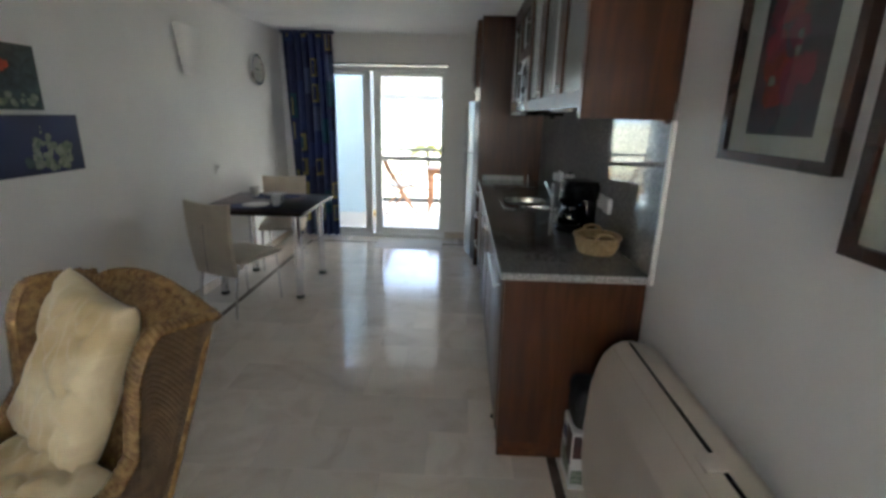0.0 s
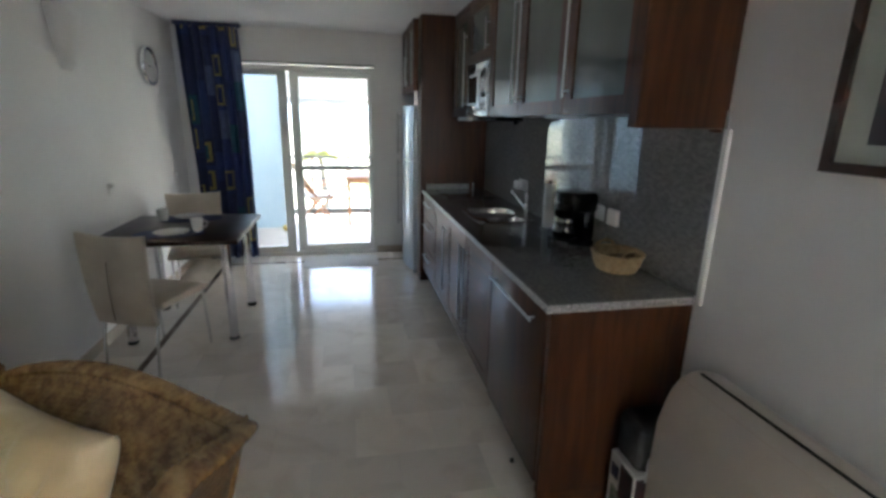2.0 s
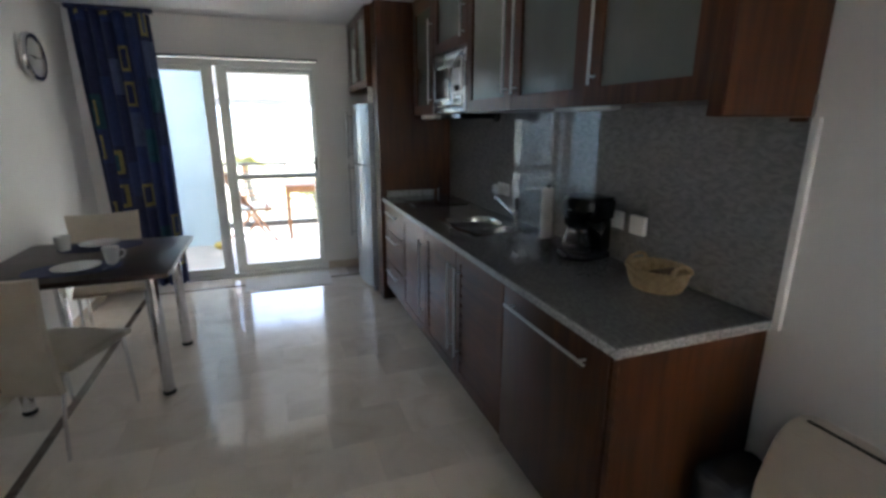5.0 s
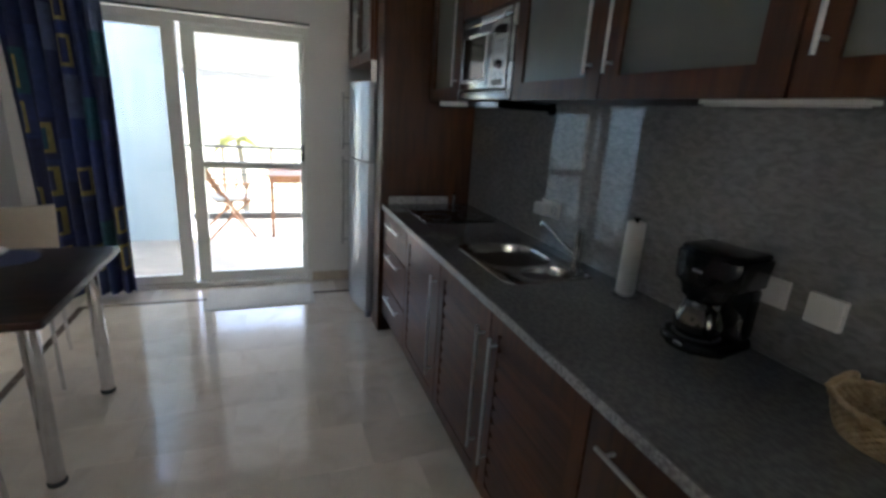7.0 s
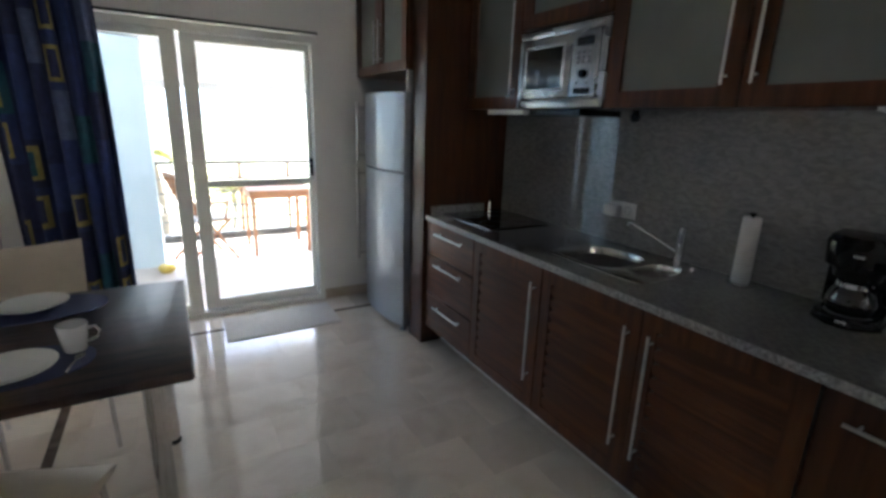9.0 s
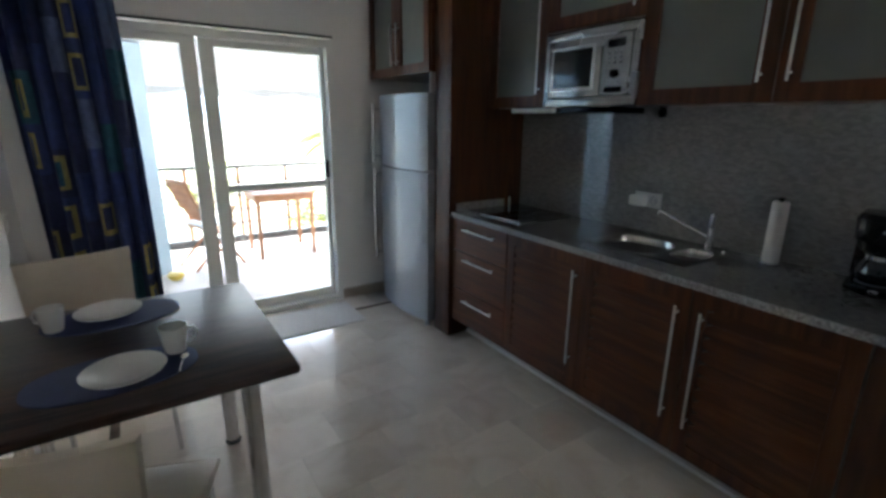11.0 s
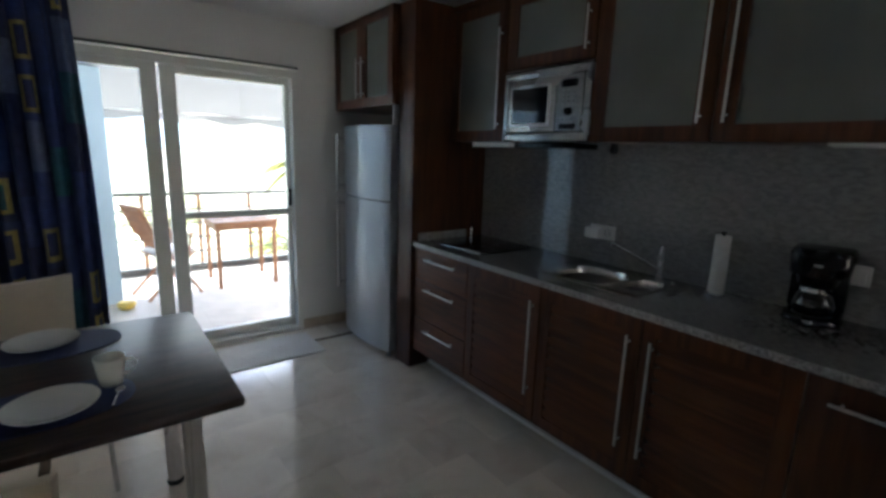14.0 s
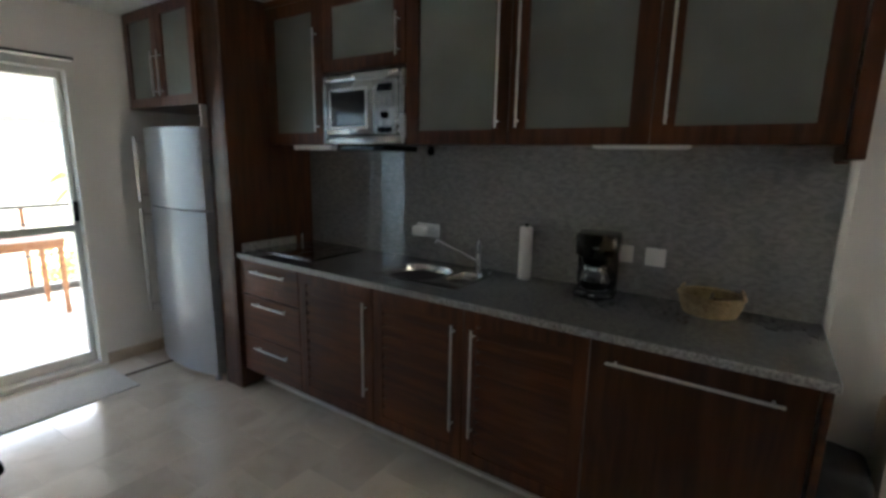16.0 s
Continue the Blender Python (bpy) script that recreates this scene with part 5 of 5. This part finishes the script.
def folding_chair(m, label):
    t = thing("folding_chair", m, label, "folding chair", "terrace chairs", local=True)
    for s in (-1, 1):
        x = s * 0.21
        part("front_leg", tube(B(), [(x, 0.24, 0.0), (x, 0.02, 0.34), (x, -0.20, 0.70), (x, -0.29, 0.93)], 0.016, 8), M_teak, t)
        part("back_leg", tube(B(), [(x * 0.86, -0.27, 0.0), (x * 0.86, 0.0, 0.27), (x * 0.86, 0.20, 0.44)], 0.015, 8), M_teak, t)
        part("armrest", box(B(), x - 0.025, x + 0.025, -0.20, 0.22, 0.625, 0.645, 0.004), M_teak, t)
        part("arm_post", tube(B(), [(x, 0.17, 0.625), (x, 0.13, 0.43)], 0.012, 8), M_teak, t)
    for k in range(7):
        part("seat_slat", box(B(), -0.2, 0.2, -0.16 + k * 0.055, -0.113 + k * 0.055, 0.425, 0.441, 0.003), M_teak, t)
    for k in range(6):
        x = -0.165 + k * 0.066
        part("back_slat", tube(B(), [(x, -0.07, 0.48), (x, -0.19, 0.69), (x, -0.275, 0.90)], 0.011, 6), M_teak, t)
    for y, z in ((-0.065, 0.47), (-0.285, 0.915)):
        part("back_rail", box(B(), -0.205, 0.205, y - 0.013, y + 0.013, z - 0.02, z + 0.02, 0.004), M_teak, t)
    part("seat_pad", box(B(), -0.19, 0.19, -0.15, 0.22, 0.442, 0.475, 0.012, 2), M_paper, t, "white seat pad")
    return t


folding_chair(at(-1.20, 9.80, FZ, -72), "teak folding armchair with white seat pad, beside the wall")
folding_chair(at(0.42, 10.05, FZ, 80), "teak folding armchair with white seat pad, across the table")
solid("yellow_bowl", lathe(B(), [(0, FZ), (0.045, FZ), (0.07, FZ + 0.025), (0.078, FZ + 0.055), (0.06, FZ + 0.075), (0.0, FZ + 0.08)], -1.59, 9.42, 24), M_yellow, "small round yellow tub at the wall's foot", "tub")

# ---- beyond the terrace ----
b = B()
sheet(b, lambda u, v: (-600 + 1200 * u, 11.2 + 1500 * v * v, -5.0 - 2 * v), 40, 40)
box(b, -60, 60, -40, 11.19, -5.6, -5.0)
solid("ground", b, M_ground, "dry ground with scrub below the terrace", "ground", "structure")
b = B()
sheet(b, lambda u, v: (-900 + 1800 * u, 900 + 200 * v, -6 + (60 + 45 * noise.noise(Vector((u * 7, 0, 3))) + 16 * noise.noise(Vector((u * 23, 0, 9)))) * v), 120, 8)
solid("backdrop", b, M_hill, "hazy blue-green hills on the horizon", "hills", "structure")
b = box(B(), -4.6, 4.2, DW + 0.25, 10.95, -5.0, -0.36)
solid("wall_below", b, M_render, "white rendered storey below the terrace", "wall", "structure")


def leafy_tree(cx, cy, h, r, seed):
    rnd = random.Random(seed)
    t = thing("tree", at(cx, cy, -5.0), "leafy green garden tree below the terrace", "tree", "garden trees")
    trunk = B()
    tube(trunk, [(cx, cy, -5.05), (cx + 0.1, cy, -5 + h * 0.35), (cx - 0.1, cy + 0.1, -5 + h * 0.7)], [0.2, 0.15, 0.08], 10)
    cents = []
    for _ in range(16):
        d = Vector((rnd.gauss(0, 1), rnd.gauss(0, 1), rnd.gauss(0, 0.6))).normalized() * r * rnd.uniform(0.3, 1.0)
        c = Vector((cx, cy, -5 + h - r * 0.8)) + d
        cents.append(c)
        tube(trunk, [(cx, cy, -5 + h * 0.5), (Vector((cx, cy, -5 + h * 0.55)) + c) / 2, c], [0.06, 0.04, 0.015], 6)
    part("trunk", trunk, M_bark, t)
    cr = B()
    for c in cents:
        for _ in range(90):
            p = c + Vector((rnd.gauss(0, 1), rnd.gauss(0, 1), rnd.gauss(0, 0.8))) * r * 0.22
            a, bb = Vector((rnd.gauss(0, 1), rnd.gauss(0, 1), rnd.gauss(0, 1))).normalized() * 0.10, Vector((rnd.gauss(0, 1), rnd.gauss(0, 1), rnd.gauss(0, 1))).normalized() * 0.06
            cr.faces.new([cr.verts.new(q) for q in (p - a, p + bb, p + a, p - bb)])
    part("crown", cr, M_leaf, t)


def palm(cx, cy, h, seed):
    rnd = random.Random(seed)
    t = thing("palm_tree", at(cx, cy, -5.0), "tall palm with feathery green fronds", "palm tree", "palms")
    part("trunk", tube(B(), [(cx + 0.15 * math.sin(k * 0.5), cy, -5.05 + h * k / 8) for k in range(9)], [0.22 - 0.012 * k for k in range(9)], 12, False, 0.05, 2.0), M_bark, t)
    top = Vector((cx + 0.15 * math.sin(4), cy, -5.05 + h))
    for k in range(18):
        cr = B()
        a = 2 * math.pi * k / 18 + rnd.uniform(-0.15, 0.15)
        up, ln = rnd.uniform(0.1, 1.0), rnd.uniform(1.0, 1.4)
        d = Vector((math.cos(a), math.sin(a), 0))
        side = Vector((-d.y, d.x, 0))
        for j in range(1, 22):
            q = j / 22
            p = top + d * ln * q + Vector((0, 0, ln * (up * q - 1.0 * q * q)))
            w = 0.42 * math.sin(math.pi * (0.12 + 0.85 * q))
            for s in (-1, 1):
                e = p + side * s * w + d * 0.12 + Vector((0, 0, -0.35 * w))
                cr.faces.new([cr.verts.new(x) for x in (p, p + d * 0.16, e)])
        part("frond", cr, M_palm, t)


palm(3.75, 18.5, 6.0, 3)
palm(-2.1, 30.0, 4.75, 4)
for cx, cy, h, r, sd in ((-5.5, 24, 3.0, 1.9, 22), (5.5, 25, 4.0, 2.0, 23), (1.5, 34, 4.4, 2.6, 24), (-9, 30, 4.4, 2.6, 25)):
    leafy_tree(cx, cy, h, r, sd)

# ---- floor pieces ----
def piece(name, me, parent, x, y, z, rz=0.0):
    ob = new(name, me)
    ob.parent = parent
    ob.location = (x, y, z)
    ob.rotation_euler = (0, 0, rz)
    return ob


SX0, SX1, SY1, SW = -2.085, 0.235, 7.755, 0.045


def slab_mesh(w, d, h, m):
    return mesh_of("tile", box(B(), 0.0004, w - 0.0004, 0.0004, d - 0.0004, -h, 0.0, 0.0004), m)


tile_full = slab_mesh(0.40, 0.30, 0.012, M_tile)
rows = int((SY1 - BW) / 0.30) + 1
for r in range(rows):
    y1 = SY1 - r * 0.30
    if y1 - 0.30 < BW:
        continue
    x = SX0 + SW
    first = 0.40 * ((r * 0.5 + 0.27) % 1.0)
    edges = [x] + [x + first + 0.40 * k for k in range(8) if x + first + 0.40 * k < SX1 - 0.02] + [SX1]
    for a, c in zip(edges, edges[1:]):
        if abs(c - a - 0.40) < 1e-6:
            piece("tile", tile_full, floor, a, y1 - 0.30, 0.0)
        elif c - a > 0.015:
            piece("tile", slab_mesh(c - a, 0.30, 0.012, M_tile), floor, a, y1 - 0.30, 0.0)
side_a, side_b = slab_mesh(SX0 - LW, 0.60, 0.012, M_tile), slab_mesh(RW - SX1 - SW, 0.60, 0.012, M_tile)
for k in range(16):
    y1 = DW + 0.02 - k * 0.60
    if y1 - 0.60 < BW:
        break
    piece("tile", side_a, floor, LW, y1 - 0.60, 0.0)
    piece("tile", side_b, floor, SX1 + SW, y1 - 0.60, 0.0)
end_m = slab_mesh(0.40, DW - SY1 - SW, 0.012, M_tile)
for k in range(5):
    piece("tile", end_m, floor, SX0 + SW + 0.455 * k, SY1 + SW, 0.0)
strip_m, strip_e = slab_mesh(SW, 0.60, 0.0112, M_strip), slab_mesh(0.40, SW, 0.0112, M_strip)
for k in range(15):
    y1 = SY1 + SW - k * 0.60
    if y1 - 0.60 < BW - 0.1:
        break
    piece("inlay", strip_m, floor, SX0, y1 - 0.60, 0.0008)
    piece("inlay", strip_m, floor, SX1, y1 - 0.60, 0.0008)
for k in range(6):
    piece("inlay", strip_e, floor, SX0 + SW + 0.38 * k, SY1, 0.0004)

terrace_m = slab_mesh(0.33, 0.33, 0.012, M_terrace)
for i in range(18):
    for j in range(7):
        piece("tile", terrace_m, terrace, -3.0 + 0.33 * i, DW + 0.26 + 0.33 * j, FZ)
b = B()
for i in range(5):
    box(b, -4.58 + 0.316 * i, -4.58 + 0.316 * i + 0.312, DW + 0.26, 10.64, FZ - 0.012, FZ)
tagged(part("tile_field", b, M_terrace, terrace), kind="stuff")
